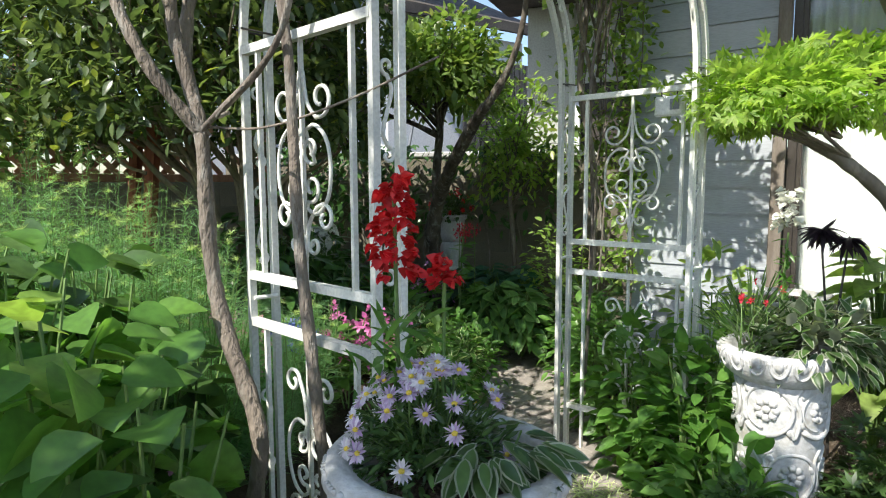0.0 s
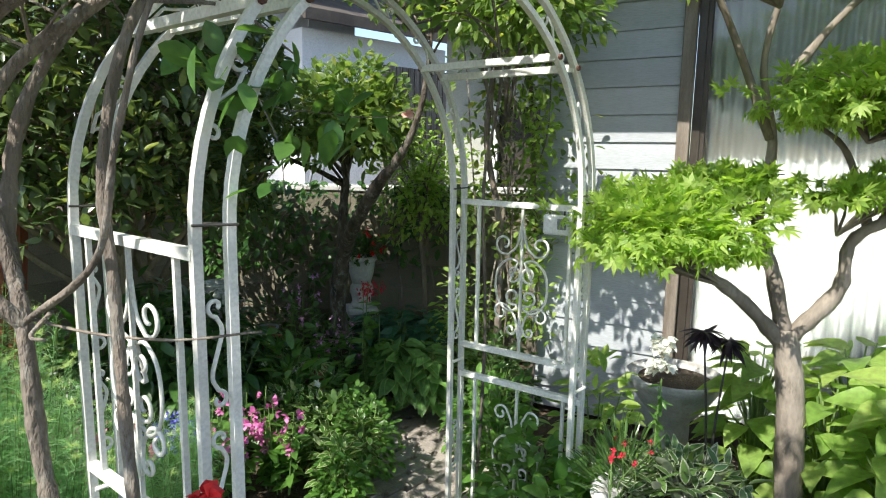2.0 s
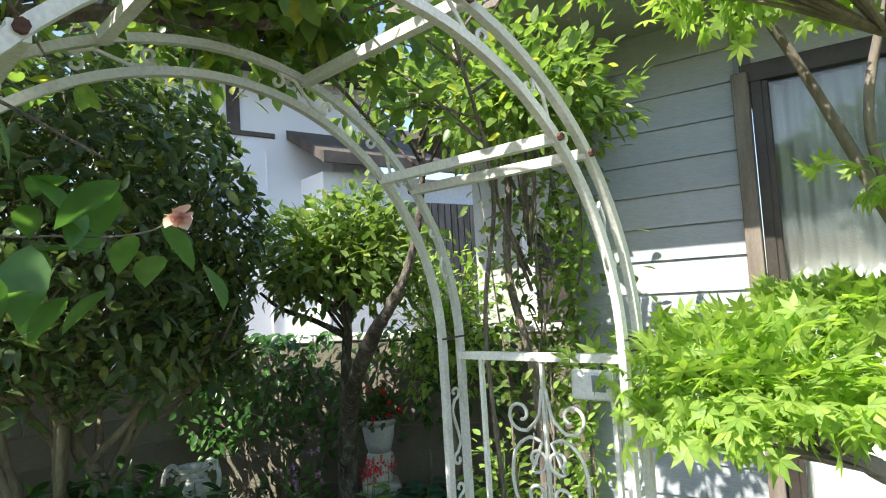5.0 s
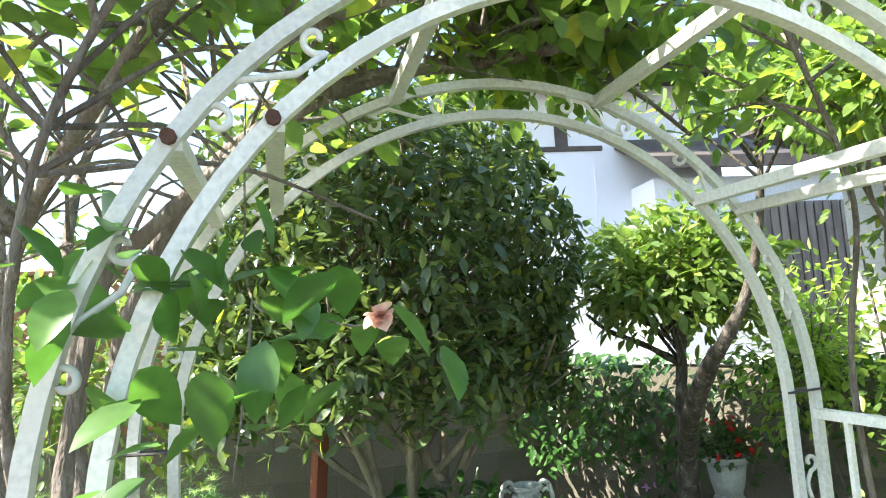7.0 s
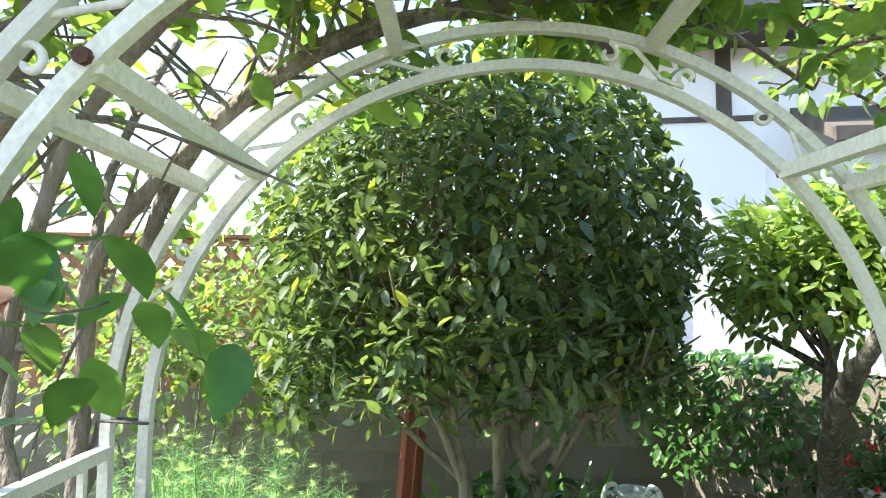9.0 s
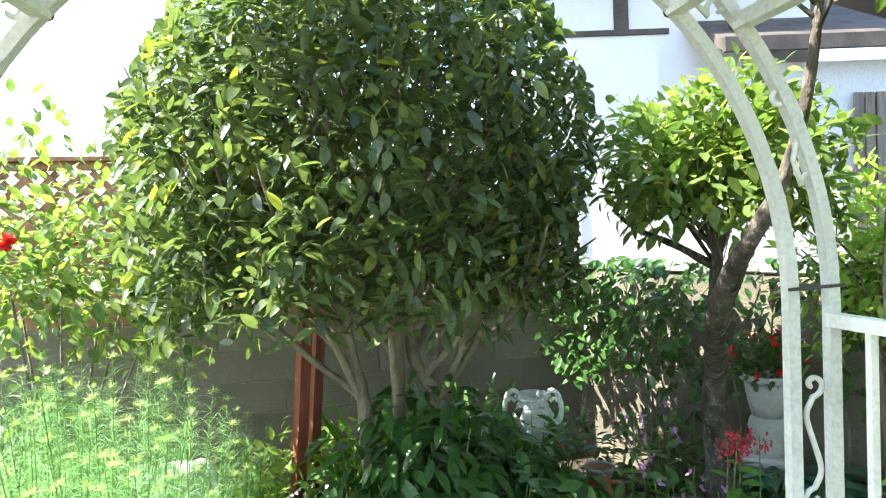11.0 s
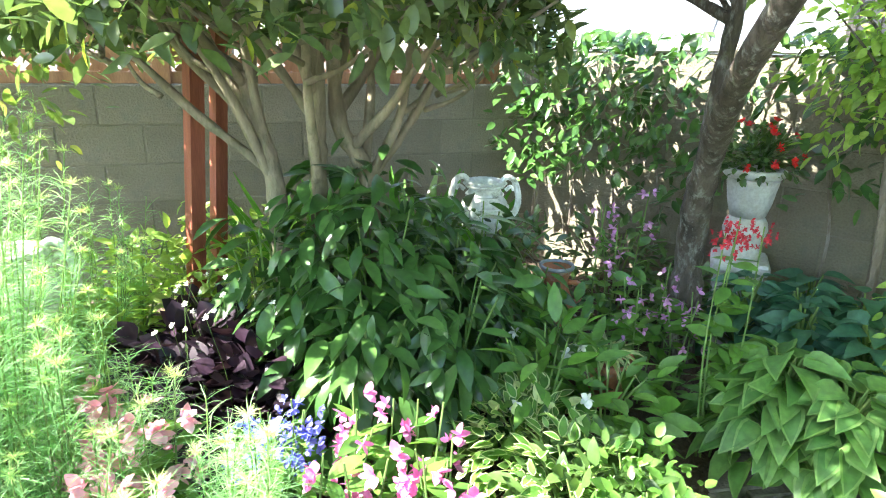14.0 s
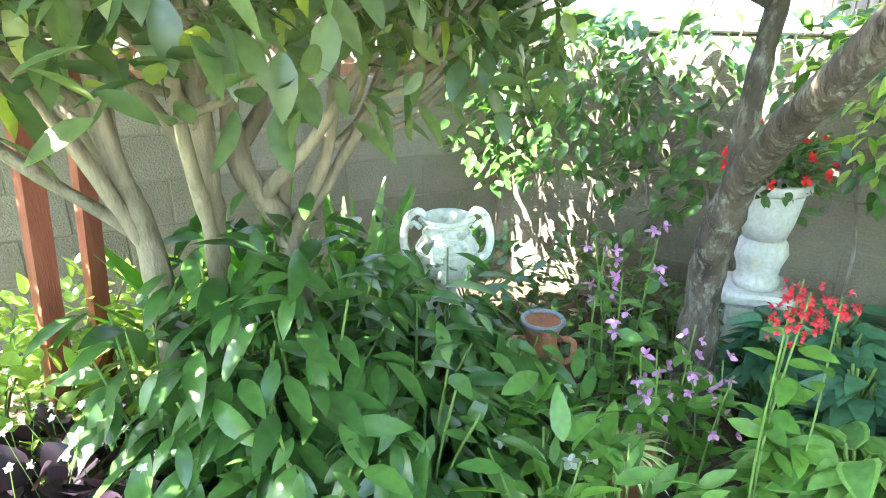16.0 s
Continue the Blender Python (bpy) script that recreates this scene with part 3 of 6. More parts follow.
for sx in (-1, 1):
    X = sx * RO
    for z in (0.20, 0.80, 0.93, 1.535):
        bm = bmesh.new()
        tube(bm, [(sx * side_at(sx, -HALF), -HALF, z), (sx * side_at(sx, HALF), HALF, z)], 0.011, square=True)
        part("rail", bm, WHITE_METAL, ARCH)
    for y, z0, z1, w in ((-0.2, 0.94, 1.53, 0.012), (0.2, 0.94, 1.53, 0.012), (0.0, 0.94, 1.53, 0.010), (0.0, 0.2, 0.79, 0.010), (-0.2, 0.0, 0.79, 0.012), (0.2, 0.0, 0.79, 0.012)):
        bm = bmesh.new()
        box(bm, sx * side_at(sx, y), y, (z0 + z1) / 2, w, w, z1 - z0)
        part("rod", bm, WHITE_METAL, ARCH)
    for s in (-1, 1):
        def flat(p, s=s, sx=sx):
            return (sx * side_at(sx, s * p[0]), s * p[0], p[1])
        # upper panel: a lyre, a C-scroll with two curls, and a heart below it
        def curl(cx, cz, r, a0, a1):
            return spiral(cx, cz, r, r * 0.3, a0, a1, 20)
        scroll(smooth_line([(0.006, 1.45), (0.022, 1.375), (0.06, 1.335)]) + curl(0.078, 1.378, 0.044, -1.9, 4.6), flat)
        scroll(curl(0.034, 1.262, 0.036, 5.2, -1.6)[::-1] + smooth_line([(0.014, 1.31), (0.055, 1.318), (0.1, 1.28), (0.114, 1.21), (0.1, 1.145), (0.055, 1.108), (0.014, 1.12)]) + curl(0.034, 1.17, 0.036, -2.0, 4.6), flat)
        scroll(smooth_line([(0.006, 1.0), (0.02, 1.08), (0.055, 1.125)]) + curl(0.085, 1.098, 0.036, 2.1, -4.2), flat)
        scroll(smooth_line([(0.006, 1.055), (0.02, 1.025)]) + curl(0.04, 1.032, 0.022, -2.4, 3.6), flat)
        # lower panel: the same shapes, closer together
        scroll(smooth_line([(0.006, 0.53), (0.02, 0.63), (0.045, 0.69)]) + curl(0.072, 0.67, 0.034, 2.2, -4.2), flat)
        scroll(curl(0.034, 0.52, 0.032, 5.2, -1.6)[::-1] + smooth_line([(0.014, 0.565), (0.06, 0.57), (0.096, 0.53), (0.104, 0.47), (0.085, 0.4), (0.045, 0.37), (0.014, 0.385)]) + curl(0.034, 0.43, 0.03, -2.0, 4.6), flat)
        scroll(smooth_line([(0.006, 0.25), (0.02, 0.32), (0.05, 0.355)]) + curl(0.075, 0.33, 0.03, 2.1, -4.2), flat)
    for y in (-HALF, HALF):
        # S-scrolls between the two legs of a hoop
        for z0, z1 in ((0.95, 1.18), (1.22, 1.45), (0.35, 0.6)):
            c = sx * (side_at(sx, y) - 0.035)
            h1, h2 = hook(0, z1 - 0.02, 0.02, 1, 1)[::-1], hook(0, z0 + 0.02, 0.02, -1, -1)
            s_pts = h1 + smooth_line([h1[-1], (-0.012, z1 - 0.07), (0.0, (z0 + z1) / 2), (0.012, z0 + 0.07), h2[0]])[1:-1] + h2
            scroll(s_pts, lambda p, c=c, y=y, sx=sx: (c + sx * p[0], y, p[1]), r=0.0045)
        bm = bmesh.new()
        tube(bm, [(sx * (side_at(sx, y) - 0.082), y - 0.014, 1.588), (sx * (side_at(sx, y) + 0.012), y - 0.014, 1.592)], 0.003, 6)
        tube(bm, [(sx * (side_at(sx, y) - 0.082), y + 0.014, 1.588), (sx * (side_at(sx, y) + 0.012), y + 0.014, 1.592)], 0.003, 6)
        part("tie", bm, DARK_WIRE, ARCH)
        bm = bmesh.new()
        tube(bm, [(sx * (side_at(sx, y) - 0.07), y - 0.013, 0.865), (sx * side_at(sx, y), y - 0.013, 0.865)], 0.006, 6)
        part("tie", bm, WHITE_METAL, ARCH)
for y in (-HALF, HALF):
    for deg in (22, 48, 72, 108, 132, 158):
        a = math.radians(deg)
        rm = (RO + RI) / 2
        h1 = hook(-0.075, 0.0, 0.02, 1, 1)[::-1]
        pts = h1 + [(-0.03, -0.02), (0.03, 0.02)] + hook(0.075, 0.0, 0.02, -1, -1)
        scroll(pts, lambda p, a=a, y=y, rm=rm: ((rm + p[1]) * math.cos(a + p[0] / rm), y, SPRING + (rm + p[1]) * math.sin(a + p[0] / rm)), r=0.0045)
for r, x in ((RI, 0.478), (RO, 0.59), (RO, 0.235)):
    for s in (-1, 1):
        z = SPRING + math.sqrt(r * r - x * x)
        ends = [Vector((s * x * (r + side_at(s, y) - RO) / r, y, z)) for y in (-HALF, HALF)]
        bm = bmesh.new()
        tube(bm, ends, 0.012, square=True)
        part("crossbar", bm, WHITE_METAL, ARCH)
        for e, o in zip(ends, (-0.014, 0.014)):
            bm = bmesh.new()
            tube(bm, [e + Vector((0, o - 0.004, 0)), e + Vector((0, o + 0.004, 0))], 0.009, 8)
            part("bolt", bm, RUST, ARCH)
# small label box hung on the arch
sg = group_of("garden_tag", 0.93, 2.62, 1.42, 149, "small white plastic label box hung on the arch", "sign")
bm = bmesh.new()
box(bm, 0, 0, 0.05, 0.11, 0.02, 0.075, 0, 0.006)
part("case", bm, SIGN_WHITE, sg)
bm = bmesh.new()
box(bm, -0.025, 0.012, 0.055, 0.035, 0.004, 0.04)
part("screen", bm, SIGN_GREY, sg)
bm = bmesh.new()
tube(bm, [(-0.03, 0, 0.085), (-0.03, 0, 0.115)], 0.003, 6)
tube(bm, [(0.03, 0, 0.085), (0.03, 0, 0.115)], 0.003, 6)
part("hanger", bm, DARK_WIRE, sg)

# ---- trees ----
# clipped dome tree with many bare stems
top = group_of("clipped_dome_tree", -1.42, 3.33, 0, 0, "tall clipped dome tree with glossy leaves on several bare stems", "tree")
CZ, CR = 1.75, (0.96, 0.96, 1.12)
stems = [
    ([(0.09, -0.075, -0.05), (0.08, -0.08, 0.5), (0.075, -0.085, 0.95), (0.03, -0.11, 1.15), (0.0, -0.13, 1.32)], [(-0.6, -0.5, 1.75), (-0.35, -0.45, 1.9), (-0.1, -0.5, 1.95), (-0.05, -0.2, 2.1), (-0.75, -0.3, 1.6), (-0.3, 0.1, 1.9), (-0.45, -0.65, 1.55), (-0.6, -0.1, 1.7), (0.1, -0.65, 1.7)]),
    ([(0.17, 0.02, -0.05), (0.17, 0.015, 0.5), (0.18, 0.02, 0.95), (0.21, 0.0, 1.2), (0.22, 0.0, 1.5)], [(-0.1, 0.2, 2.1), (0.3, -0.1, 2.2), (0.35, -0.4, 1.9), (0.1, -0.3, 2.0), (0.2, 0.3, 2.2), (0.5, -0.3, 1.8), (0.4, -0.6, 1.65), (-0.2, -0.3, 1.8)]),
    ([(0.27, 0.2, -0.05), (0.26, 0.19, 0.5), (0.25, 0.18, 0.95), (0.2, 0.1, 1.15), (0.2, 0.08, 1.45)], [(0.6, 0.35, 1.65), (0.2, 0.4, 2.1), (0.55, 0.6, 1.6), (0.0, 0.5, 1.95), (0.65, 0.1, 1.7), (0.3, 0.6, 1.75), (0.75, 0.25, 1.5), (0.6, -0.2, 1.6)]),
]
for q, ends in stems:
    bm = bmesh.new()
    limb(bm, q, 0.038, 0.024, 12, 7, 0.16)
    stem = part("trunk", bm, BARK_PALE, top, smooth=True)
    for ex, ey, ez in ends:
        bm = bmesh.new()
        s0 = random.choice([w for w in spline(q, 7) if w.z > 0.92])
        e = Vector((ex, ey, ez))
        bend = 0.3 if ez < 1.75 else 0.2
        m1 = s0.lerp(e, 0.3) + Vector((0, 0, 0.02))
        m2 = s0.lerp(e, 0.62) + Vector((random.uniform(-0.05, 0.05), random.uniform(-0.05, 0.05), bend * 0.25))
        limb(bm, [s0, m1, m2, e], 0.019, 0.007, 9, 6, 0.18)
        part("limb", bm, BARK_PALE, stem, smooth=True)
        for k in range(5):
            f = random.uniform(0.3, 0.95)
            p0 = s0.lerp(e, f)
            a = math.atan2(ey, ex) + random.uniform(-1.4, 1.4)
            bm = bmesh.new()
            limb(bm, [p0, p0 + Vector((0.14 * math.cos(a), 0.14 * math.sin(a), 0.06)), p0 + Vector((0.34 * math.cos(a), 0.34 * math.sin(a), 0.16 + 0.2 * random.random()))], 0.011, 0.004, 6, 4)
            part("side_branch", bm, BARK_PALE, stem, smooth=True)
for k in range(280):
    a, e = random.uniform(0, 6.28), random.uniform(-0.25, 1.3)
    d = Vector((math.cos(a) * math.cos(e), math.sin(a) * math.cos(e), math.sin(e)))
    p1 = Vector((d.x * CR[0], d.y * CR[1], d.z * CR[2])) * random.uniform(0.84, 1.02) + Vector((0, 0, CZ))
    p0 = p1 * 0.55 + Vector((0, 0, 1.45)) * 0.45
    bm = bmesh.new()
    limb(bm, [p0, (p0 + p1) / 2 + Vector((random.uniform(-0.08, 0.08), random.uniform(-0.08, 0.08), random.uniform(-0.08, 0.05))), p1], 0.008, 0.003, 5, 3)
    part("twig", bm, BARK_PALE, top)
p, d = dome(20000, (0, 0, CZ), CR, 0.62, -0.38, 0.14, 2.6)
q = (p - np.array((0, 0, CZ))) / np.array(CR)
v = np.abs(unit(q))
square = (np.hypot(v[:, 0], v[:, 1]) ** 3.2 + v[:, 2] ** 3.2) ** (-1 / 3.2)
p = q * np.where(q[:, 2] > 0, square, 1.0)[:, None] * np.array(CR) + np.array((0, 0, CZ))
front = np.clip(p[:, 0] * 0.8 - p[:, 1] * 0.6, 0, 1)
p[:, 2] = np.maximum(p[:, 2], 1.14 + 0.26 * front + 0.34 * rng.random(len(p)) ** 1.6)
t = rng.normal(0, 1, d.shape)
t = unit(t - d * np.sum(t * d, 1, keepdims=True))
d = d * (0.25 + 0.5 * rng.random((len(d), 1))) + t * 0.9 + np.array((0, 0, 0.1))
leaves("crown", p, d, 0.048 + 0.04 * rng.random(len(p)), 0.46, L_TOPIARY, top, droop=0.25)

# small leaning tree with a cushion crown and one long limb
t2 = group_of("leaning_garden_tree", -0.3, 4.45, 0, 0, "small leaning tree with lichened trunk and cushion-shaped crown", "tree")
bm = bmesh.new()
limb(bm, [(-0.12, 0.18, -0.05), (-0.12, 0.17, 0.35), (-0.12, 0.15, 0.65), (-0.07, 0.03, 0.9), (-0.01, -0.08, 1.07), (0.1, -0.33, 1.24), (0.2, -0.52, 1.37), (0.347, -0.7, 1.567), (0.44, -0.8, 1.66), (0.55, -0.85, 1.84), (0.62, -0.86, 2.1), (0.66, -0.8, 2.6)], 0.072, 0.008, 12, 5, 0.13)
part("trunk", bm, BARK_GREY, t2, smooth=True)
t2_limbs = [([(-0.03, -0.05, 1.02), (-0.03, -0.06, 1.22), (-0.02, -0.05, 1.4), (0.0, -0.07, 1.65), (-0.1, -0.02, 1.9)], 0.04, 0.018), ([(0.0, -0.06, 1.5), (-0.2, -0.04, 1.6), (-0.42, 0.0, 1.68), (-0.55, 0, 1.78)], 0.022, 0.009)]
for k in range(16):
    a = random.uniform(0, 6.28)
    t2_limbs.append(([(-0.01, -0.06, random.uniform(1.5, 1.7)), (-0.1 + 0.18 * math.cos(a), 0.18 * math.sin(a), 1.78), (-0.13 + 0.42 * math.cos(a), 0.4 * math.sin(a), 1.85 + random.uniform(0, 0.35))], 0.012, 0.004))
for q, r0, r1 in t2_limbs:
    bm = bmesh.new()
    limb(bm, q, r0, r1, 7, 5)
    part("branch", bm, BARK_GREY, t2, smooth=True)
p, d = dome(3300, (-0.03, -0.03, 1.95), (0.5, 0.46, 0.38), 0.2, -0.75, 0.45, 3)
d = d + rng.normal(0, 0.9, d.shape)
leaves("crown", p, d, 0.05 + 0.04 * rng.random(len(p)), 0.5, L_TREE2, t2)

for k in range(7):
    a = random.uniform(0, 6.28)
    bm = bmesh.new()
    limb(bm, [(0.63, -0.85, 2.2 + 0.04 * k), (0.63 + 0.15 * math.cos(a), -0.84 + 0.15 * math.sin(a), 2.38 + 0.03 * k), (0.64 + 0.32 * math.cos(a), -0.82 + 0.3 * math.sin(a), 2.5 + 0.03 * k)], 0.008, 0.003, 6, 4)
    part("branch", bm, BARK_GREY, t2, smooth=True)
p, d = dome(700, (0.64, -0.82, 2.6), (0.38, 0.34, 0.2), 0.1, -0.8, 0.5, 3)
leaves("upper_crown", p, d + rng.normal(0, 0.8, d.shape), 0.045 + 0.035 * rng.random(len(p)), 0.5, L_TREE2, t2)

# Japanese maple in tiers
mp = group_of("japanese_maple", 1.86, 2.66, 0, 0, "Japanese maple with pale trunk and layered bright green leaves", "tree")
bm = bmesh.new()
limb(bm, [(0.06, -0.05, -0.05), (0.02, 0.0, 0.4), (0.0, 0.02, 0.8), (-0.04, 0.04, 1.08)], 0.058, 0.044, 12)
part("trunk", bm, MAPLE_BARK, mp, smooth=True)
boughs = [
    [(-0.04, 0.04, 1.02), (-0.25, 0.0, 1.22), (-0.5, -0.05, 1.36), (-0.8, -0.1, 1.45)],
    [(-0.04, 0.04, 1.05), (-0.1, 0.05, 1.3), (-0.17, 0.06, 1.5), (-0.14, 0.06, 1.78), (-0.2, 0.05, 2.1), (-0.12, 0.0, 2.5)],
    [(-0.02, 0.04, 1.05), (0.12, 0.0, 1.25), (0.16, 0.0, 1.45), (0.4, -0.1, 1.6), (0.8, -0.2, 1.9)],
    [(-0.13, 0.05, 2.0), (0.1, 0.0, 2.3), (0.5, -0.1, 2.6)],
    [(-0.15, 0.06, 1.8), (-0.4, 0.0, 2.3), (-0.7, -0.2, 2.6)],
    [(0.2, 0.0, 1.48), (0.15, 0.1, 1.75), (0.0, 0.05, 1.86)],
]
for i, q in enumerate(boughs):
    bm = bmesh.new()
    limb(bm, q, 0.034 if i < 3 else 0.018, 0.007, 9, 6, 0.16)
    part("bough", bm, MAPLE_BARK, mp, smooth=True)
tiers = [((-0.56, -0.1, 1.49), (0.34, 0.32, 0.14), 1300), ((-0.28, 0.05, 1.64), (0.22, 0.22, 0.06), 260), ((-0.55, -0.2, 1.42), (0.26, 0.24, 0.06), 300), ((0.24, -0.06, 1.94), (0.48, 0.4, 0.11), 1350), ((0.12, -0.15, 2.0), (0.28, 0.25, 0.06), 320), ((0.45, 0.1, 1.9), (0.4, 0.3, 0.08), 400), ((-0.45, -0.36, 2.36), (0.4, 0.36, 0.08), 560), ((0.0, -0.4, 2.38), (0.4, 0.36, 0.07), 360), ((0.4, -0.42, 2.4), (0.5, 0.38, 0.08), 330), ((0.85, -0.2, 1.85), (0.4, 0.35, 0.09), 600), ((0.42, 0.05, 1.66), (0.3, 0.2, 0.05), 220), ((0.1, -0.1, 1.61), (0.2, 0.16, 0.045), 200)]
for c, r, n in tiers:
    p, d = dome(n, c, r, 0.05, -0.8, 0.7, 4)
    d = d + rng.normal(0, 0.3, d.shape)
    d[:, 2] -= 0.15
    leaves("leaf_tier", p, d, 0.034 + 0.027 * rng.random(n), 1, L_MAPLE, mp, kind="maple")
    for k in range(11):
        a = random.uniform(0, 6.28)
        bm = bmesh.new()
        limb(bm, [(c[0] * 0.6, c[1] * 0.6, c[2] - 0.15), (c[0] + 0.4 * r[0] * math.cos(a), c[1] + 0.4 * r[1] * math.sin(a), c[2] - 0.05), (c[0] + 0.9 * r[0] * math.cos(a), c[1] + 0.9 * r[1] * math.sin(a), c[2])], 0.007, 0.002, 5, 3)
        part("twig", bm, MAPLE_BARK, mp)

# climbing rose on the arch
cl = group_of("climbing_rose", -0.25, 1.75, 0, 0, "old climbing rose with woody stems trained over the arch", "climber")


def arch_point(u, v, z):
    return (0.357 + 0.595 * u - 0.804 * v + 0.25, 2.11 + 0.804 * u + 0.595 * v - 1.75, z)


canes = [
    ([(-0.83, 0.13, -0.1), (-0.83, 0.13, 0.32), (-0.83, 0.09, 0.56), (-0.84, 0.25, 0.8), (-0.85, 0.3, 1.0), (-0.86, 0.3, 1.3), (-0.84, 0.44, 1.55), (-0.78, 0.42, 1.85), (-0.62, 0.34, 2.12), (-0.34, 0.31, 2.31), (0.02, 0.29, 2.37), (0.3, 0.2, 2.42)], 0.026, 0.013),
    ([(-0.77, -0.14, -0.1), (-0.77, -0.13, 0.4), (-0.77, -0.08, 0.75), (-0.77, -0.03, 1.05), (-0.77, -0.01, 1.43), (-0.76, 0.03, 1.72), (-0.66, 0.02, 2.05), (-0.42, -0.02, 2.27), (-0.1, 0.08, 2.42), (0.2, 0.12, 2.46)], 0.017, 0.009),
    ([(-0.85, 0.36, 1.4), (-0.88, 0.42, 1.65), (-0.84, 0.38, 1.88), (-0.62, 0.31, 2.1), (-0.38, 0.31, 2.28), (-0.05, 0.3, 2.38), (0.06, 0.24, 2.42), (0.2, 0.0, 2.55)], 0.02, 0.011),
    ([(-0.85, 0.3, 1.3), (-0.98, 0.35, 1.5), (-1.02, 0.4, 1.72), (-0.9, 0.2, 1.98), (-0.7, -0.05, 2.15), (-0.45, -0.22, 2.38), (-0.15, -0.25, 2.55)], 0.018, 0.008),
    ([(-0.86, 0.3, 1.32), (-0.8, 0.0, 1.5), (-0.79, -0.12, 1.75), (-0.72, -0.2, 2.05), (-0.5, -0.3, 2.4)], 0.009, 0.005),
    ([(0.04, 0.28, 2.37), (0.2, 0.4, 2.42), (0.45, 0.5, 2.4), (0.7, 0.6, 2.3)], 0.012, 0.006),
    ([(0.04, 0.28, 2.37), (0.05, 0.35, 2.6), (0.1, 0.4, 2.9)], 0.012, 0.006),
    ([(0.04, 0.28, 2.37), (-0.2, 0.2, 2.5), (-0.5, 0.1, 2.62)], 0.014, 0.007),
    ([(0.8, 0.25, -0.1), (0.82, 0.22, 0.9), (0.76, 0.2, 1.6), (0.72, 0.1, 2.0), (0.5, 0.0, 2.35)], 0.009, 0.005),
    # next two high canes are added above the view to shade the bed
    ([(-0.88, 0.85, 2.6), (-0.72, 1.1, 2.9), (-0.6, 1.2, 3.15), (-0.4, 1.1, 3.3)], 0.012, 0.005),
    ([(-0.8, 1.1, 3.0), (-0.8, 1.3, 3.1), (-0.75, 1.3, 3.2)], 0.009, 0.004),
    ([(-0.88, 0.42, 1.65), (-0.95, 0.6, 2.1), (-0.88, 0.85, 2.6), (-0.8, 1.1, 3.0)], 0.015, 0.006),
    ([(-1.0, 0.4, 1.7), (-1.1, 0.6, 2.1), (-1.2, 0.85, 2.5), (-1.2, 1.1, 2.8)], 0.014, 0.006),
    ([(-0.9, 0.2, 1.98), (-1.25, 0.3, 2.3), (-1.5, 0.5, 2.6)], 0.012, 0.005),
    ([(-0.9, 0.2, 1.98), (-0.98, -0.05, 2.3), (-1.0, -0.25, 2.55), (-0.95, -0.45, 2.7)], 0.012, 0.005),
    ([(-0.83, 0.2, 1.36), (-0.9, 0.1, 1.34), (-0.93, -0.1, 1.38)], 0.006, 0.003),
    ([(-0.85, 0.3, 1.33), (-0.78, 0.1, 1.32), (-0.74, -0.2, 1.36), (-0.7, -0.45, 1.42)], 0.004, 0.002),
]
for q, r0, r1 in canes:
    bm = bmesh.new()
    limb(bm, [arch_point(*c) for c in q], r0, r1, 9, 8, 0.15)
    part("cane", bm, BARK, cl, smooth=True)
lp, ld = [], []
spots = [q for c, _, _ in canes for q in spline([arch_point(*v) for v in c], 6) if q.z > 1.95]
for k in range(380):
    b = spots[random.randrange(len(spots))]
    a, l = random.uniform(0, 6.28), random.uniform(0.15, 0.45)
    e = b + Vector((math.cos(a) * l, math.sin(a) * l, random.uniform(-0.05, 0.32)))
    bm = bmesh.new()
    limb(bm, [b, (b + e) / 2 + Vector((0, 0, 0.05)), e], 0.005, 0.002, 5, 4)
    part("twig", bm, BARK, cl)
    for j in range(10):
        f = random.uniform(0.3, 1.05)
        if (b.lerp(e, f) - Vector((1.1, -0.45, b.z))).length < 0.62 and b.z < 2.35:
            continue
        if b.z < 2.14 and b.x > -0.3:
            continue
        if b.x < 0.15 and -0.25 < b.y < 0.6 and random.random() < 0.55:
            continue
        lp.append(b.lerp(e, f) + Vector((random.uniform(-0.05, 0.05), random.uniform(-0.05, 0.05), random.uniform(-0.03, 0.05))))
        ld.append((random.uniform(-1, 1), random.uniform(-1, 1), random.uniform(-0.6, 0.4)))
# unseen leaf clump above the left bed, added to shade it
p, d = dome(620, arch_point(-0.66, 1.18, 3.16), (0.5, 0.45, 0.2), 0.05, -0.9, 0.4, 3)
lp += [tuple(q) for q in p]
ld += [tuple(q) for q in d + rng.normal(0, 0.6, d.shape)]
# leaf clump at the upper left, put there also to shade the rose shoot
p, d = dome(420, arch_point(-1.0, -0.22, 2.56), (0.36, 0.34, 0.16), 0.05, -0.9, 0.4, 3)
lp += [tuple(q) for q in p]
ld += [tuple(q) for q in d + rng.normal(0, 0.6, d.shape)]
p, d = dome(480, (0.48, 0.72, 2.44), (0.42, 0.3, 0.11), 0.05, -0.9, 0.5, 3)
lp += [tuple(q) for q in p]
ld += [tuple(q) for q in d + rng.normal(0, 0.7, d.shape)]
leaves("foliage", lp, ld, 0.045 + 0.035 * rng.random(len(lp)), 0.62, L_ROSE, cl)
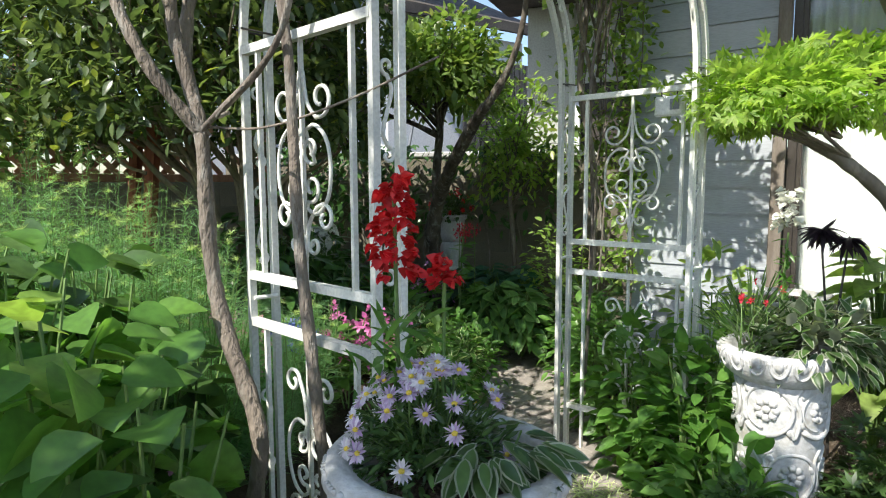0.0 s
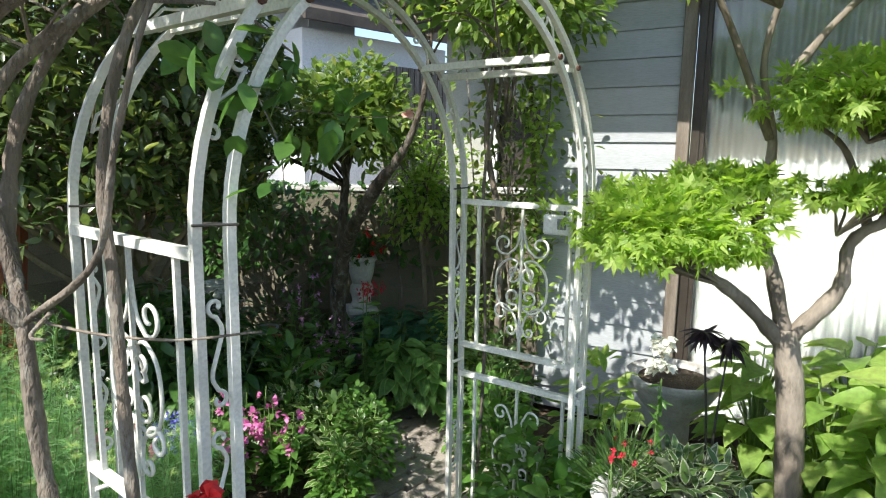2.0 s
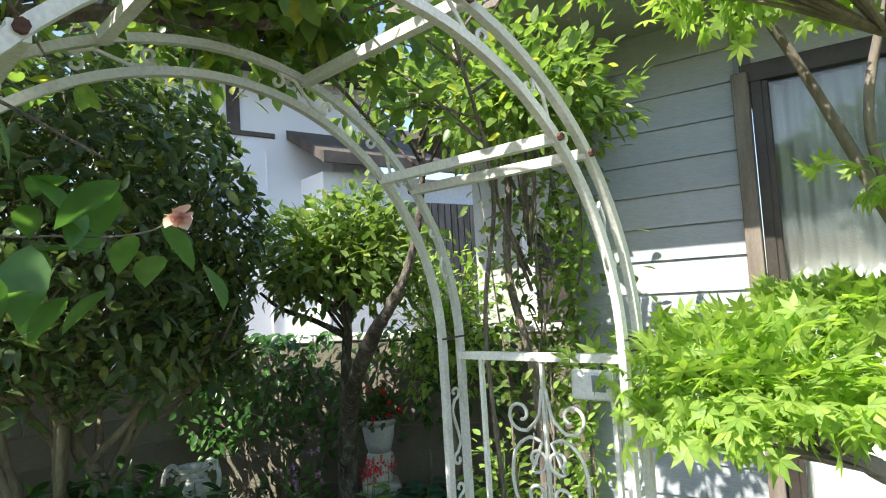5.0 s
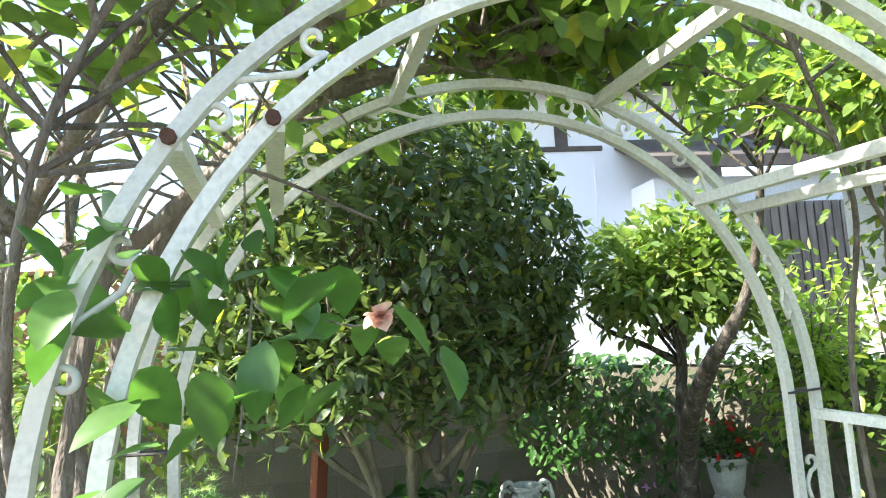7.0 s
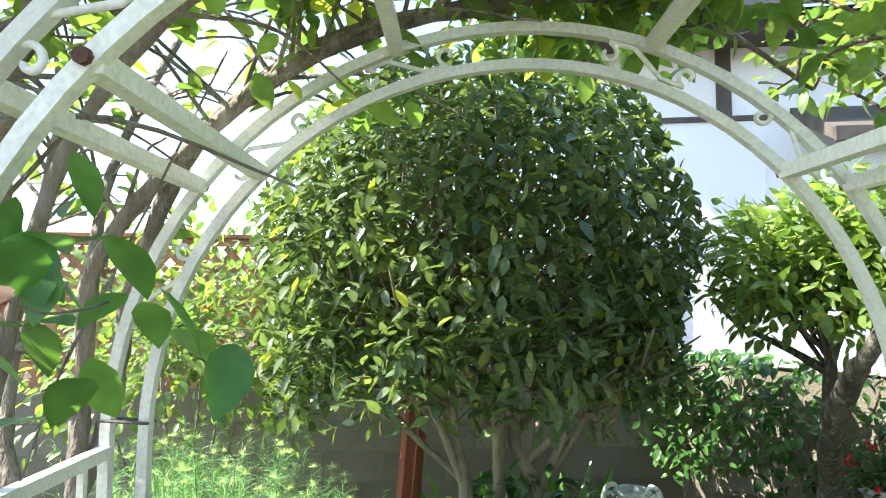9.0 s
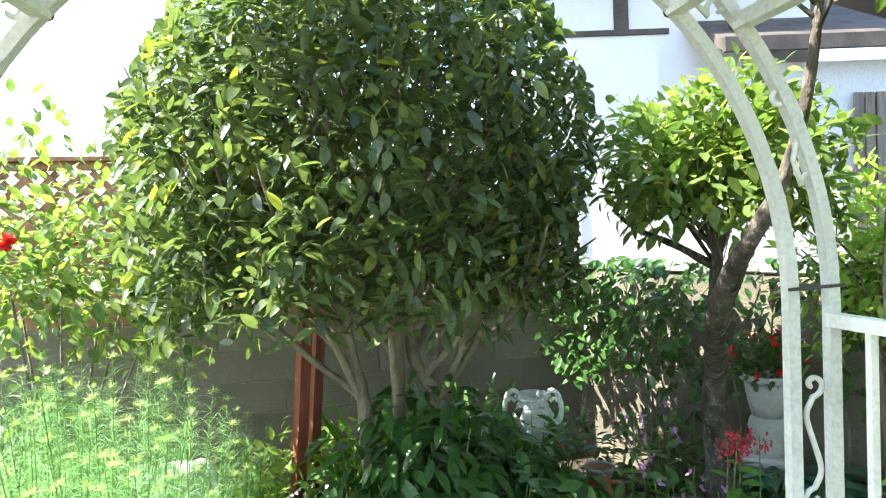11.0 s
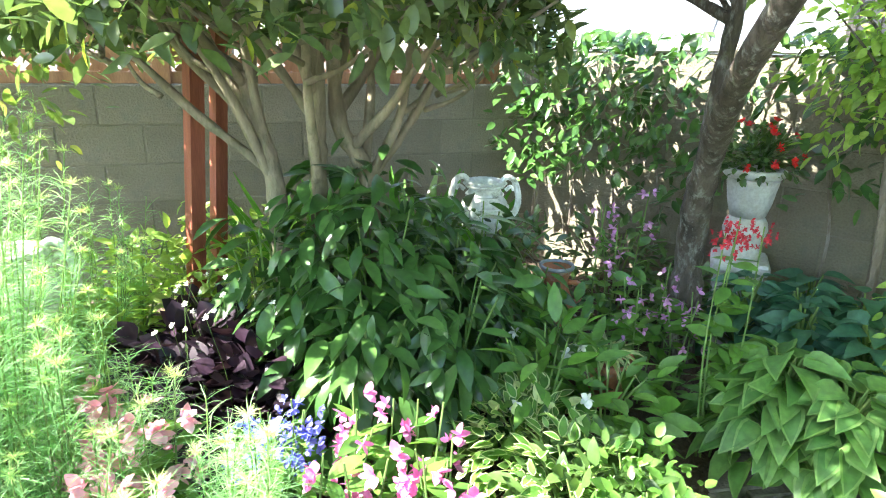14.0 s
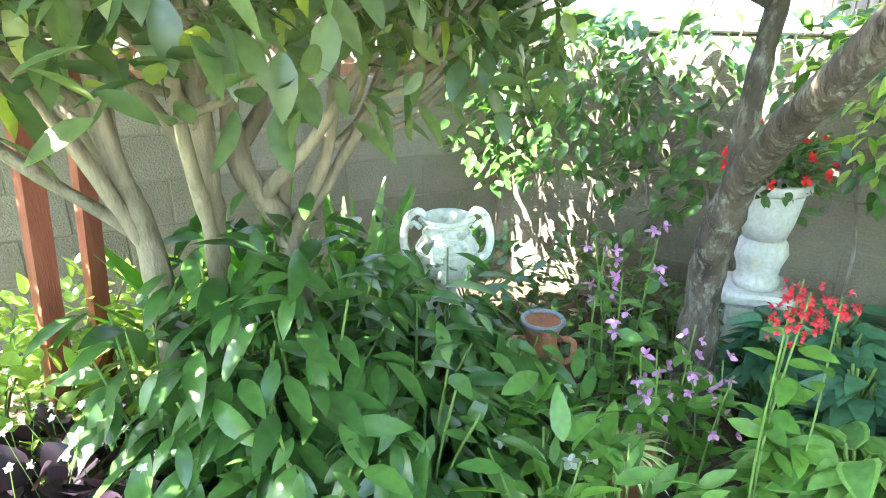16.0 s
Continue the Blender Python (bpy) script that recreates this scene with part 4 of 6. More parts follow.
# unseen tree added by the entrance to shade the planter and the arch's foot
st = group_of("unseen_shade_tree", -1.35, -0.45, 0, 0, "unseen leafy tree added to shade the garden entrance", "tree")
bm = bmesh.new()
limb(bm, [(0, 0, -0.05), (0.05, 0, 1.0), (0.15, 0.1, 2.2)], 0.09, 0.05, 10)
part("trunk", bm, BARK, st, smooth=True)
p, d = dome(3600, (0.85, 0.1, 2.75), (0.75, 0.65, 0.5), 0.1, -0.9, 0.5, 3)
leaves("crown", p, d + rng.normal(0, 0.6, d.shape), 0.06 + 0.04 * rng.random(len(p)), 0.5, L_TREE2, st)
# second unseen crown, added to shade the corner planter and cranesbill
p, d = dome(2300, (2.35, 0.75, 2.95), (0.85, 0.7, 0.38), 0.1, -0.9, 0.5, 3)
leaves("crown", p, d + rng.normal(0, 0.6, d.shape), 0.06 + 0.04 * rng.random(len(p)), 0.5, L_TREE2, st)
bm = bmesh.new()
limb(bm, [(0.12, 0.08, 1.9), (0.6, 0.35, 2.5), (1.4, 0.6, 2.8), (2.6, 0.85, 2.95)], 0.04, 0.012, 8)
part("bough", bm, BARK, st, smooth=True)

# ---- planting helpers ----
def face_dir(v):
    return np.array(v, float) / (np.linalg.norm(v) + 1e-9)


def bloom(parent, pos, nor, r, petals, mat, eye=None, name="flower", width=0.45, cup=0.15):
    """An open flower: a ring of petals, and a small disc where it has one."""
    nor = face_dir(nor)
    a = face_dir(np.cross(nor, (0.3, 0.2, 0.9)))
    b = np.cross(nor, a)
    ang = np.linspace(0, 2 * np.pi, petals, endpoint=False) + rng.random()
    d = np.outer(np.cos(ang), a) + np.outer(np.sin(ang), b) + nor * (cup + 0.15 * rng.random((petals, 1)))
    if name == "begonia":
        bm = bmesh.new()
        bmesh.ops.create_icosphere(bm, subdivisions=1, radius=r * 0.25, matrix=Matrix.Translation(Vector(pos)))
        ob = part(name, bm, mat, parent)
        for v in d:
            leaves("petal", [pos], [v], [r * (0.85 + 0.3 * random.random())], width, mat, ob, fold=0.15, droop=0.05)
        return ob
    ob = leaves(name, np.tile(pos, (petals, 1)), d, r * (0.85 + 0.3 * rng.random(petals)), width, mat, parent, fold=0.15, droop=0.05)
    if eye:
        bm = bmesh.new()
        bmesh.ops.create_icosphere(bm, subdivisions=1, radius=r * 0.3, matrix=Matrix.Translation(Vector(pos) + Vector(nor) * r * 0.06) @ Matrix.Diagonal((1, 1, 0.8, 1)))
        part("flower_eye", bm, eye, ob)
    return ob


def stalk(parent, p0, p1, r=0.004, mat=None, bend=0.05, name="stem"):
    bm = bmesh.new()
    p0, p1 = Vector(p0), Vector(p1)
    limb(bm, [p0, (p0 + p1) / 2 + Vector((random.uniform(-bend, bend), random.uniform(-bend, bend), 0)), p1], r, r * 0.6, 6, 4, 0.05)
    return part(name, bm, mat or STEM, parent)


def spike(parent, x, y, z0, z1, r, n, petal, mat, name="flower_spike"):
    """A spike of ruffled lipped florets, wide below and narrow above."""
    p, d = [], []
    for i in range(n):
        f = (i + random.random()) / n
        a = random.uniform(0, 6.28)
        rr = r * (1 - 0.55 * f)
        c = np.array((x + rr * math.cos(a), y + rr * math.sin(a), z0 + (z1 - z0) * f))
        for k in range(7):
            p.append(c + rng.normal(0, petal * 0.25, 3))
            d.append((math.cos(a) + random.uniform(-1, 1), math.sin(a) + random.uniform(-1, 1), random.uniform(-0.9, 0.9)))
    return leaves(name, p, d, petal * (0.7 + 0.6 * rng.random(len(p))), 1.05, mat, parent, fold=0.4, droop=0.45, kind="heart")


def feathery(name, x, y, z, stems, radius, height, label, pods=0, group="feathery seed-pod plants"):
    """A clump of thread-leaved plants with whorled, bristly heads."""
    g = group_of(name, x, y, z, 0, label, "plant", group)
    bm = bmesh.new()
    lp, ld, ll, heads = [], [], [], []
    for i in range(stems):
        a, r = random.uniform(0, 6.28), radius * math.sqrt(random.random())
        h = height * random.uniform(0.65, 1.0)
        b = Vector((r * 0.6 * math.cos(a), r * 0.6 * math.sin(a), 0))
        e = Vector((r * 1.25 * math.cos(a), r * 1.25 * math.sin(a), h))
        q = spline([b, (b + e) / 2 + Vector((random.uniform(-0.03, 0.03), random.uniform(-0.03, 0.03), 0)), e], 5)
        tube(bm, q, [0.0028 * (1 - 0.5 * k / (len(q) - 1)) for k in range(len(q))], 4)
        heads.append(e)
        for k in range(185):
            f = random.uniform(0.05, 1.0)
            lp.append(b.lerp(e, f))
            t = random.uniform(0, 6.28)
            ld.append((math.cos(t), math.sin(t), random.uniform(0.1, 1.1)))
            ll.append(random.uniform(0.05, 0.14) * (1.15 - 0.5 * f))
    tagged(part("stem_mass", bm, STEM, g), kind="stuff")
    leaves("thread_leaves", lp, ld, np.array(ll), 0.02, L_FERN, g, kind="blade", droop=0.3)
    for e in heads[:pods * 3 // 2]:
        k = 60
        d = unit(rng.normal(0, 1, (k, 3)))
        d[:, 2] = np.abs(d[:, 2]) * 0.8 - 0.2
        leaves("bristly_head", np.tile(np.array(e), (k, 1)), d, 0.016 + 0.016 * rng.random(k), 0.04, L_POD, g, kind="blade", droop=0.0)
    return g


def rosette(name, x, y, z, n, length, width, mat, label, category="plant", rise=0.75, group="", arch=0.55, heart=None):
    """A clump of broad arching leaves on stalks, as of a hosta."""
    g = group_of(name, x, y, z, 0, label, category, group)
    bm = bmesh.new()
    p, d, l = [], [], []
    for i in range(n):
        a = i * 2.4 + random.uniform(-0.3, 0.3)
        f = (i + 0.5) / n
        out, up = length * (0.35 + 0.9 * f), length * (1.45 - 1.0 * f) * rise + random.uniform(-0.02, 0.03)
        e = (out * math.cos(a), out * math.sin(a), up)
        tube(bm, spline([(0.01 * math.cos(a), 0.01 * math.sin(a), 0), (e[0] * 0.4, e[1] * 0.4, up * 0.75), e], 4), 0.004, 4)
        p.append(e)
        d.append((math.cos(a), math.sin(a), 0.35 - 0.6 * f))
        l.append(length * random.uniform(0.8, 1.15))
    tagged(part("stalk_mass", bm, STEM, g), kind="stuff")
    leaves("broad_leaves", p, d, np.array(l), width, mat, g, fold=0.35, droop=arch, kind="heart", heart=heart)
    return g


# ---- pots and ornaments ----
def relief(g, r, z0, z1, count, mat, turn=0.0):
    """Low-relief foliage round a cast pot: a flower in each ring, and a vine that runs from ring to ring."""
    h = z1 - z0

    def on(a, x, z, out=0.0):
        return ((r + out) * math.cos(a + x / r), (r + out) * math.sin(a + x / r), z0 + z)

    for i in range(count):
        a = 2 * math.pi * i / count + turn
        bm = bmesh.new()
        q = spiral(0, 0.5 * h, 0.46 * h, 0.34 * h, -2.4, 4.6, 34)
        tube(bm, [on(a, x, z) for x, z in q], [0.05 * h * (1 - 0.018 * k) for k in range(len(q))], 6)
        part("ring_relief", bm, mat, g, smooth=True)
        bm = bmesh.new()
        for k in range(9):
            t = 2 * math.pi * k / 8
            d = 0.0 if k == 8 else 0.15 * h
            c = on(a, d * math.cos(t), 0.5 * h + d * math.sin(t), -0.004)
            m = Matrix.Translation(c) @ pose(0, 0, 0, 0, 0, math.degrees(a))
            bmesh.ops.create_icosphere(bm, subdivisions=1, radius=0.085 * h, matrix=m @ Matrix.Diagonal((0.9, 1, 1, 1)))
        part("flower_relief", bm, mat, g, smooth=True)
        w = math.pi * r / count
        bm = bmesh.new()
        tube(bm, [on(a, x, z) for x, z in smooth_line([(0.4 * h, 0.2 * h), (w, 0.05 * h), (w * 1.15, 0.45 * h), (w * 0.95, 0.75 * h), (w * 1.25, 0.95 * h)])], 0.035 * h, 6)
        for x, z in ((w * 1.2, 0.3 * h), (w * 0.85, 0.6 * h), (w * 1.2, 0.8 * h), (w * 0.8, 0.15 * h)):
            m = Matrix.Translation(on(a, x, z, -0.003)) @ pose(0, 0, 0, 30, 0, math.degrees(a + x / r))
            bmesh.ops.create_icosphere(bm, subdivisions=1, radius=0.11 * h, matrix=m @ Matrix.Diagonal((0.5, 0.6, 1.1, 1)))
        part("vine_relief", bm, mat, g, smooth=True)


def egg_pot(name, x, y, z, rim, height, mat, label, lobes=18):
    """A flared cast pot with an egg-and-dart rim."""
    g = group_of(name, x, y, z, 0, label, "planter", "cast stone planters")
    k = rim / 0.2
    bm = bmesh.new()
    lathe(bm, [(0.13 * k, 0), (0.145 * k, 0.02), (0.14 * k, 0.05), (0.128 * k, 0.08), (0.132 * k, height * 0.4), (0.142 * k, height * 0.75), (0.148 * k, height - 0.09)], 48)
    part("body", bm, mat, g, smooth=True)
    bm = bmesh.new()
    lathe(bm, [(0.148 * k, height - 0.1), (0.162 * k, height - 0.092), (0.182 * k, height - 0.076), (0.197 * k, height - 0.046), (0.203 * k, height - 0.02), (0.198 * k, height - 0.003), (0.18 * k, height), (0.16 * k, height - 0.006), (0.155 * k, height - 0.04)], 96)
    part("rim", bm, mat, g, smooth=True)
    for i in range(lobes):
        a = 2 * math.pi * (i + 0.5) / lobes
        for q, w in ((0.029, 0.0048), (0.0195, 0.0036)):
            bm = bmesh.new()
            arc = []
            for t in np.linspace(math.pi, 2 * math.pi, 14):
                turn = a + q * math.cos(t) / 0.195
                f = -math.sin(t)
                arc.append((math.cos(turn) * k * (0.2035 - 0.012 * f), math.sin(turn) * k * (0.2035 - 0.012 * f), height - 0.012 - q * 1.7 * f))
            tube(bm, arc, w, 6)
            part("egg_moulding", bm, mat, g, smooth=True)
        bm = bmesh.new()
        m = pose(0, 0, 0, 0, 0, math.degrees(a)) @ Matrix.Translation((0.197 * k, 0, height - 0.028)) @ pose(0, 0, 0, 0, 18, 0)
        bmesh.ops.create_icosphere(bm, subdivisions=2, radius=0.0145, matrix=m @ Matrix.Diagonal((0.7, 1, 1.5, 1)))
        part("egg", bm, mat, g, smooth=True)
    relief(g, 0.1435 * k, height * 0.58, height * 0.86, 5, mat, 0.35)
    relief(g, 0.1345 * k, height * 0.26, height * 0.54, 5, mat, 0.98)
    bm = bmesh.new()
    lathe(bm, [(0.15 * k, height - 0.05), (0.1 * k, height - 0.035), (0.01, height - 0.03)], 24)
    part("potting_soil", bm, SOIL, g)
    return g


egg_pot("daisy_planter", 0.358, 1.05, 0, 0.196, 0.745, PLASTER, "weathered pale cast stone planter filled with daisies")
ds = group_of("marguerite_daisies", 0.325, 1.075, 0.725, 0, "lilac-white marguerite daisies with yellow eyes in the planter", "flowers")
n = 1500
p, d = dome(n, (0, 0, -0.01), (0.135, 0.13, 0.12), 0.3, -0.1, 0.2, 4)
leaves("foliage", p, d + rng.normal(0, 0.5, d.shape), 0.018 + 0.014 * rng.random(n), 0.3, L_DARK, ds)
for i in range(50):
    a, e = random.uniform(0, 6.28), random.uniform(0.1, 1.5)
    v = Vector((math.cos(a) * math.cos(e), math.sin(a) * math.cos(e), math.sin(e)))
    q = (v.x * 0.142, v.y * 0.14, v.z * 0.135 + random.uniform(0, 0.025))
    stalk(ds, (q[0] * 0.4, q[1] * 0.4, 0.0), q, 0.002, bend=0.01)
    bloom(ds, q, (v.x + 0.1, v.y - 0.6, v.z + 0.4), 0.0195, 16, P_LILAC if i % 3 else P_PALELILAC, P_YELLOW, "daisy", 0.36)
sv = group_of("silver_leaved_trailer", 0.44, 1.02, 0.725, 0, "dark trailing plant with silver-edged leaves in the planter", "plant")
a = rng.random(70) * 6.28
p = np.stack([0.08 * np.sqrt(rng.random(70)) * np.cos(a), 0.08 * np.sqrt(rng.random(70)) * np.sin(a), 0.02 + 0.04 * rng.random(70)], 1)
leaves("foliage", p, np.stack([np.cos(a) + 0.5, np.sin(a) - 0.3, 0.1 - 0.5 * rng.random(70)], 1), 0.05 + 0.025 * rng.random(70), 0.4, L_SILVER, sv, heart=L_DARK)
for k in range(6):
    stalk(sv, (0, 0, 0), (0.07 * math.cos(k), 0.07 * math.sin(k), 0.05), 0.003, bend=0.01)

egg_pot("corner_planter", 1.215, 2.14, 0.06, 0.18, 0.62, PLASTER, "white cast stone planter under the Japanese maple")
tr = group_of("planter_trailers", 1.245, 2.14, 0.64, 0, "dark silver-edged trailing foliage spilling over the white planter", "plant")
n = 420
p, d = dome(n, (0.06, -0.02, 0.04), (0.19, 0.17, 0.12), 0.3, -0.3, 0.3, 4)
d = d + rng.normal(0, 0.4, d.shape)
d[:, 2] -= 0.5
leaves("foliage", p, d, 0.055 + 0.03 * rng.random(n), 0.4, L_SILVER, tr, heart=L_DARK)
p, d = dome(260, (-0.12, 0.02, 0.06), (0.13, 0.13, 0.17), 0.2, -0.2, 0.3, 4)
leaves("grassy_tuft", p, d + np.array((0, 0, 0.8)), 0.06 + 0.04 * rng.random(260), 0.08, L_DARK, tr, kind="blade")
for i in range(10):
    q = (random.uniform(-0.22, -0.02), random.uniform(-0.1, 0.1), random.uniform(0.17, 0.26))
    stalk(tr, (q[0], q[1], 0.02), q, 0.002)
    bloom(tr, q, (random.uniform(-1, 1), -1, 0.3), 0.012, 5, P_CRIMSON, None, "small_red_flower", 0.8)
ws = group_of("white_snapdragon", 1.25, 2.25, 0.62, 0, "white snapdragon spike rising from the planter", "flower")
stalk(ws, (0, 0, 0), (0, 0, 0.4), 0.005, bend=0.01)
spike(ws, 0, 0, 0.42, 0.54, 0.03, 18, 0.022, P_WHITE)
leaves("foliage", np.stack([np.zeros(60), np.zeros(60), 0.38 * rng.random(60)], 1), rng.normal(0, 1, (60, 3)) + np.array((0, 0, 0.3)), 0.05, 0.25, L_MID, ws)
ae = group_of("black_rosette_plant", 1.665, 2.957, 0, 0, "near-black leaf rosettes on two tall bare stems", "plant")
for dx, h in ((-0.05, 0.98), (0.06, 0.94)):
    stalk(ae, (dx * 0.3, 0, 0), (dx, 0.02, h), 0.007, DARK_WIRE, 0.02)
    a = rng.random(70) * 6.28
    leaves("leaf_rosette", np.tile((dx, 0.02, h), (70, 1)), np.stack([np.cos(a), np.sin(a), 1.1 * rng.random(70) - 0.5], 1), 0.05 + 0.055 * rng.random(70), 0.22, L_PURPLE, ae, droop=0.7)
bw = group_of("shallow_bowl_planter", 1.66, 3.5, 0, 0, "wide shallow pale bowl planter by the glass door", "planter")
bm = bmesh.new()
lathe(bm, [(0.12, 0), (0.13, 0.04), (0.09, 0.1), (0.09, 0.36), (0.16, 0.44), (0.235, 0.56), (0.25, 0.6), (0.24, 0.61), (0.22, 0.58)], 40)
part("bowl", bm, PLASTER, bw, smooth=True)
bm = bmesh.new()
lathe(bm, [(0.226, 0.575), (0.1, 0.59), (0.01, 0.595)], 24)
part("potting_soil", bm, SOIL, bw)


def handled_urn(x, y, z, rz, s, label):
    """A classical urn: turned body on a foot, two scrolled loop handles."""
    g = group_of("two_handled_urn", x, y, z, rz, label, "urn", "two-handled urns")
    bm = bmesh.new()
    lathe(bm, [(0.075 * s, 0), (0.078 * s, 0.02 * s), (0.05 * s, 0.04 * s), (0.035 * s, 0.07 * s), (0.05 * s, 0.1 * s), (0.1 * s, 0.16 * s), (0.118 * s, 0.22 * s), (0.112 * s, 0.27 * s), (0.088 * s, 0.305 * s), (0.078 * s, 0.335 * s), (0.09 * s, 0.36 * s), (0.098 * s, 0.372 * s), (0.09 * s, 0.378 * s), (0.072 * s, 0.36 * s), (0.06 * s, 0.3 * s)], 40)
    part("body", bm, PLASTER_MOSS, g, smooth=True)
    for zz, rr in ((0.352, 0.092), (0.31, 0.09), (0.25, 0.117)):
        bm = bmesh.new()
        tube(bm, [(rr * s * math.cos(t), rr * s * math.sin(t), zz * s) for t in np.linspace(0, 2 * math.pi, 33)], 0.006 * s, 6)
        part("moulding", bm, PLASTER_MOSS, g, smooth=True)
    for sd in (-1, 1):
        bm = bmesh.new()
        limb(bm, [(sd * 0.1 * s, 0, 0.2 * s), (sd * 0.15 * s, 0, 0.22 * s), (sd * 0.165 * s, 0, 0.29 * s), (sd * 0.145 * s, 0, 0.37 * s), (sd * 0.11 * s, 0, 0.395 * s), (sd * 0.085 * s, 0, 0.375 * s), (sd * 0.1 * s, 0, 0.355 * s)], 0.017 * s, 0.013 * s, 9, 8, 0.05)
        limb(bm, [(sd * 0.1 * s, 0, 0.33 * s), (sd * 0.125 * s, 0, 0.35 * s), (sd * 0.14 * s, 0, 0.33 * s)], 0.011 * s, 0.008 * s, 7, 6, 0.05)
        part("handle", bm, PLASTER_MOSS, g, smooth=True)
    for i in range(7):
        t = math.radians(-90 + random.uniform(-70, 70))
        bm = bmesh.new()
        bmesh.ops.create_icosphere(bm, subdivisions=2, radius=0.022 * s, matrix=Matrix.Translation((0.112 * s * math.cos(t), 0.112 * s * math.sin(t), random.uniform(0.17, 0.25) * s)) @ Matrix.Diagonal((1, 1, 1.3, 1)))
        part("relief", bm, PLASTER_MOSS, g, smooth=True)
    return g


def pedestal(x, y, h, w, label):
    g = group_of("pedestal", x, y, 0, 20, label, "pedestal", "pedestals")
    for z, ww, hh in ((0.03, w * 1.2, 0.06), (h / 2, w, h - 0.1), (h - 0.025, w * 1.2, 0.05)):
        bm = bmesh.new()
        box(bm, 0, 0, z, ww, ww, hh, 0, 0.012)
        part("shaft" if hh > 0.1 else "plinth", bm, PLASTER, g)
    return g


pedestal(-1.084, 4.06, 0.575, 0.15, "square weathered cast stone pedestal under an urn")
handled_urn(-1.084, 4.06, 0.575, 40, 0.84, "mossy white two-handled urn on a pedestal")
pedestal(-1.62, 2.52, 0.46, 0.17, "square cast stone pedestal among feathery plants")
handled_urn(-1.62, 2.52, 0.46, 60, 0.95, "weathered two-handled urn among feathery plants")
pedestal(-0.33, 4.98, 0.53, 0.2, "square white pedestal against the block wall")
bp = group_of("begonia_planter", -0.33, 4.98, 0.53, 0, "white cast planter with red begonias on a pedestal", "planter")
bp.scale = (0.9, 0.9, 1.0)
bm = bmesh.new()
lathe(bm, [(0.085, 0), (0.09, 0.03), (0.07, 0.05), (0.075, 0.08), (0.095, 0.13), (0.085, 0.17), (0.08, 0.19)], 40, (10, 0.01, 0.05, 0.18))
part("foot", bm, PLASTER, bp, smooth=True)
bm = bmesh.new()
lathe(bm, [(0.08, 0.19), (0.1, 0.25), (0.115, 0.33), (0.12, 0.362)], 40)
part("bowl", bm, PLASTER, bp, smooth=True)
bm = bmesh.new()
lathe(bm, [(0.121, 0.362), (0.14, 0.375), (0.142, 0.4), (0.125, 0.405), (0.115, 0.385)], 40)
part("rim", bm, PLASTER, bp, smooth=True)
bg = group_of("red_begonias", -0.33, 4.98, 0.9, 0, "red begonias with bronze-green leaves in the planter", "flowers")
p, d = dome(520, (0, 0, 0.05), (0.17, 0.17, 0.18), 0.2, -0.3, 0.3, 4)
leaves("foliage", p, d + rng.normal(0, 0.5, d.shape), 0.03 + 0.02 * rng.random(520), 0.6, L_DARK, bg)
for i in range(18):
    a, e = random.uniform(0, 6.28), random.uniform(0.0, 1.3)
    v = (math.cos(a) * math.cos(e), math.sin(a) * math.cos(e), math.sin(e))
    bloom(bg, (v[0] * 0.18, v[1] * 0.18, 0.05 + v[2] * 0.2), v, 0.024, 8, P_RED, None, "begonia", 0.8, 0.4)
jg = group_of("terracotta_jug", -0.79, 4.18, 0.2, 35, "terracotta jug with a dark glazed mouth among leaves", "jug")
bm = bmesh.new()
lathe(bm, [(0.06, 0), (0.085, 0.05), (0.095, 0.13), (0.075, 0.22), (0.05, 0.28), (0.048, 0.31), (0.062, 0.35), (0.07, 0.365), (0.062, 0.37), (0.045, 0.33)], 32)
part("body", bm, TERRACOTTA, jg, smooth=True)
bm = bmesh.new()
tube(bm, [(0.066 * math.cos(t), 0.066 * math.sin(t), 0.366) for t in np.linspace(0, 2 * math.pi, 25)], 0.008, 6)
part("glazed_lip", bm, SIGN_GREY, jg, "dark blue-grey glazed lip", True)
for sd in (-1, 1):
    bm = bmesh.new()
    limb(bm, [(sd * 0.05, 0, 0.3), (sd * 0.1, 0, 0.29), (sd * 0.1, 0, 0.23), (sd * 0.075, 0, 0.21)], 0.011, 0.011, 7)
    part("handle", bm, TERRACOTTA, jg, smooth=True)
tp = group_of("small_terracotta_pot", -0.42, 3.95, 0.2, 0, "small terracotta pot with a spider plant", "plant pot")
bm = bmesh.new()
lathe(bm, [(0.06, 0), (0.085, 0.14), (0.095, 0.142), (0.098, 0.18), (0.09, 0.182), (0.08, 0.15)], 28)
part("pot", bm, TERRACOTTA, tp, smooth=True)
a = rng.random(40) * 6.28
leaves("strap_leaves", np.tile((0, 0, 0.17), (40, 1)), np.stack([np.cos(a), np.sin(a), 0.6 + 0.8 * rng.random(40)], 1), 0.16 + 0.06 * rng.random(40), 0.09, L_CREAM, tp, kind="blade", droop=0.6)
ob = group_of("red_obelisk", -1.735, 3.07, 0, 0, "red-stained wooden plant support leaning into a frame", "plant support")
for i, (q0, q1, w) in enumerate((((0, 0, 0), (0.1, 0.085, 1.5), 0.05), ((-0.29, 0.25, 0), (-0.19, 0.335, 1.5), 0.05))):
    bm = bmesh.new()
    tube(bm, [q0, q1], w / 2 * 1.05, square=True)
    part("post", bm, REDWOOD, ob)
bm = bmesh.new()
tube(bm, [(0.03, 0.025, 0.42), (-0.26, 0.275, 0.42)], 0.016, square=True)
part("crosspiece", bm, REDWOOD, ob)

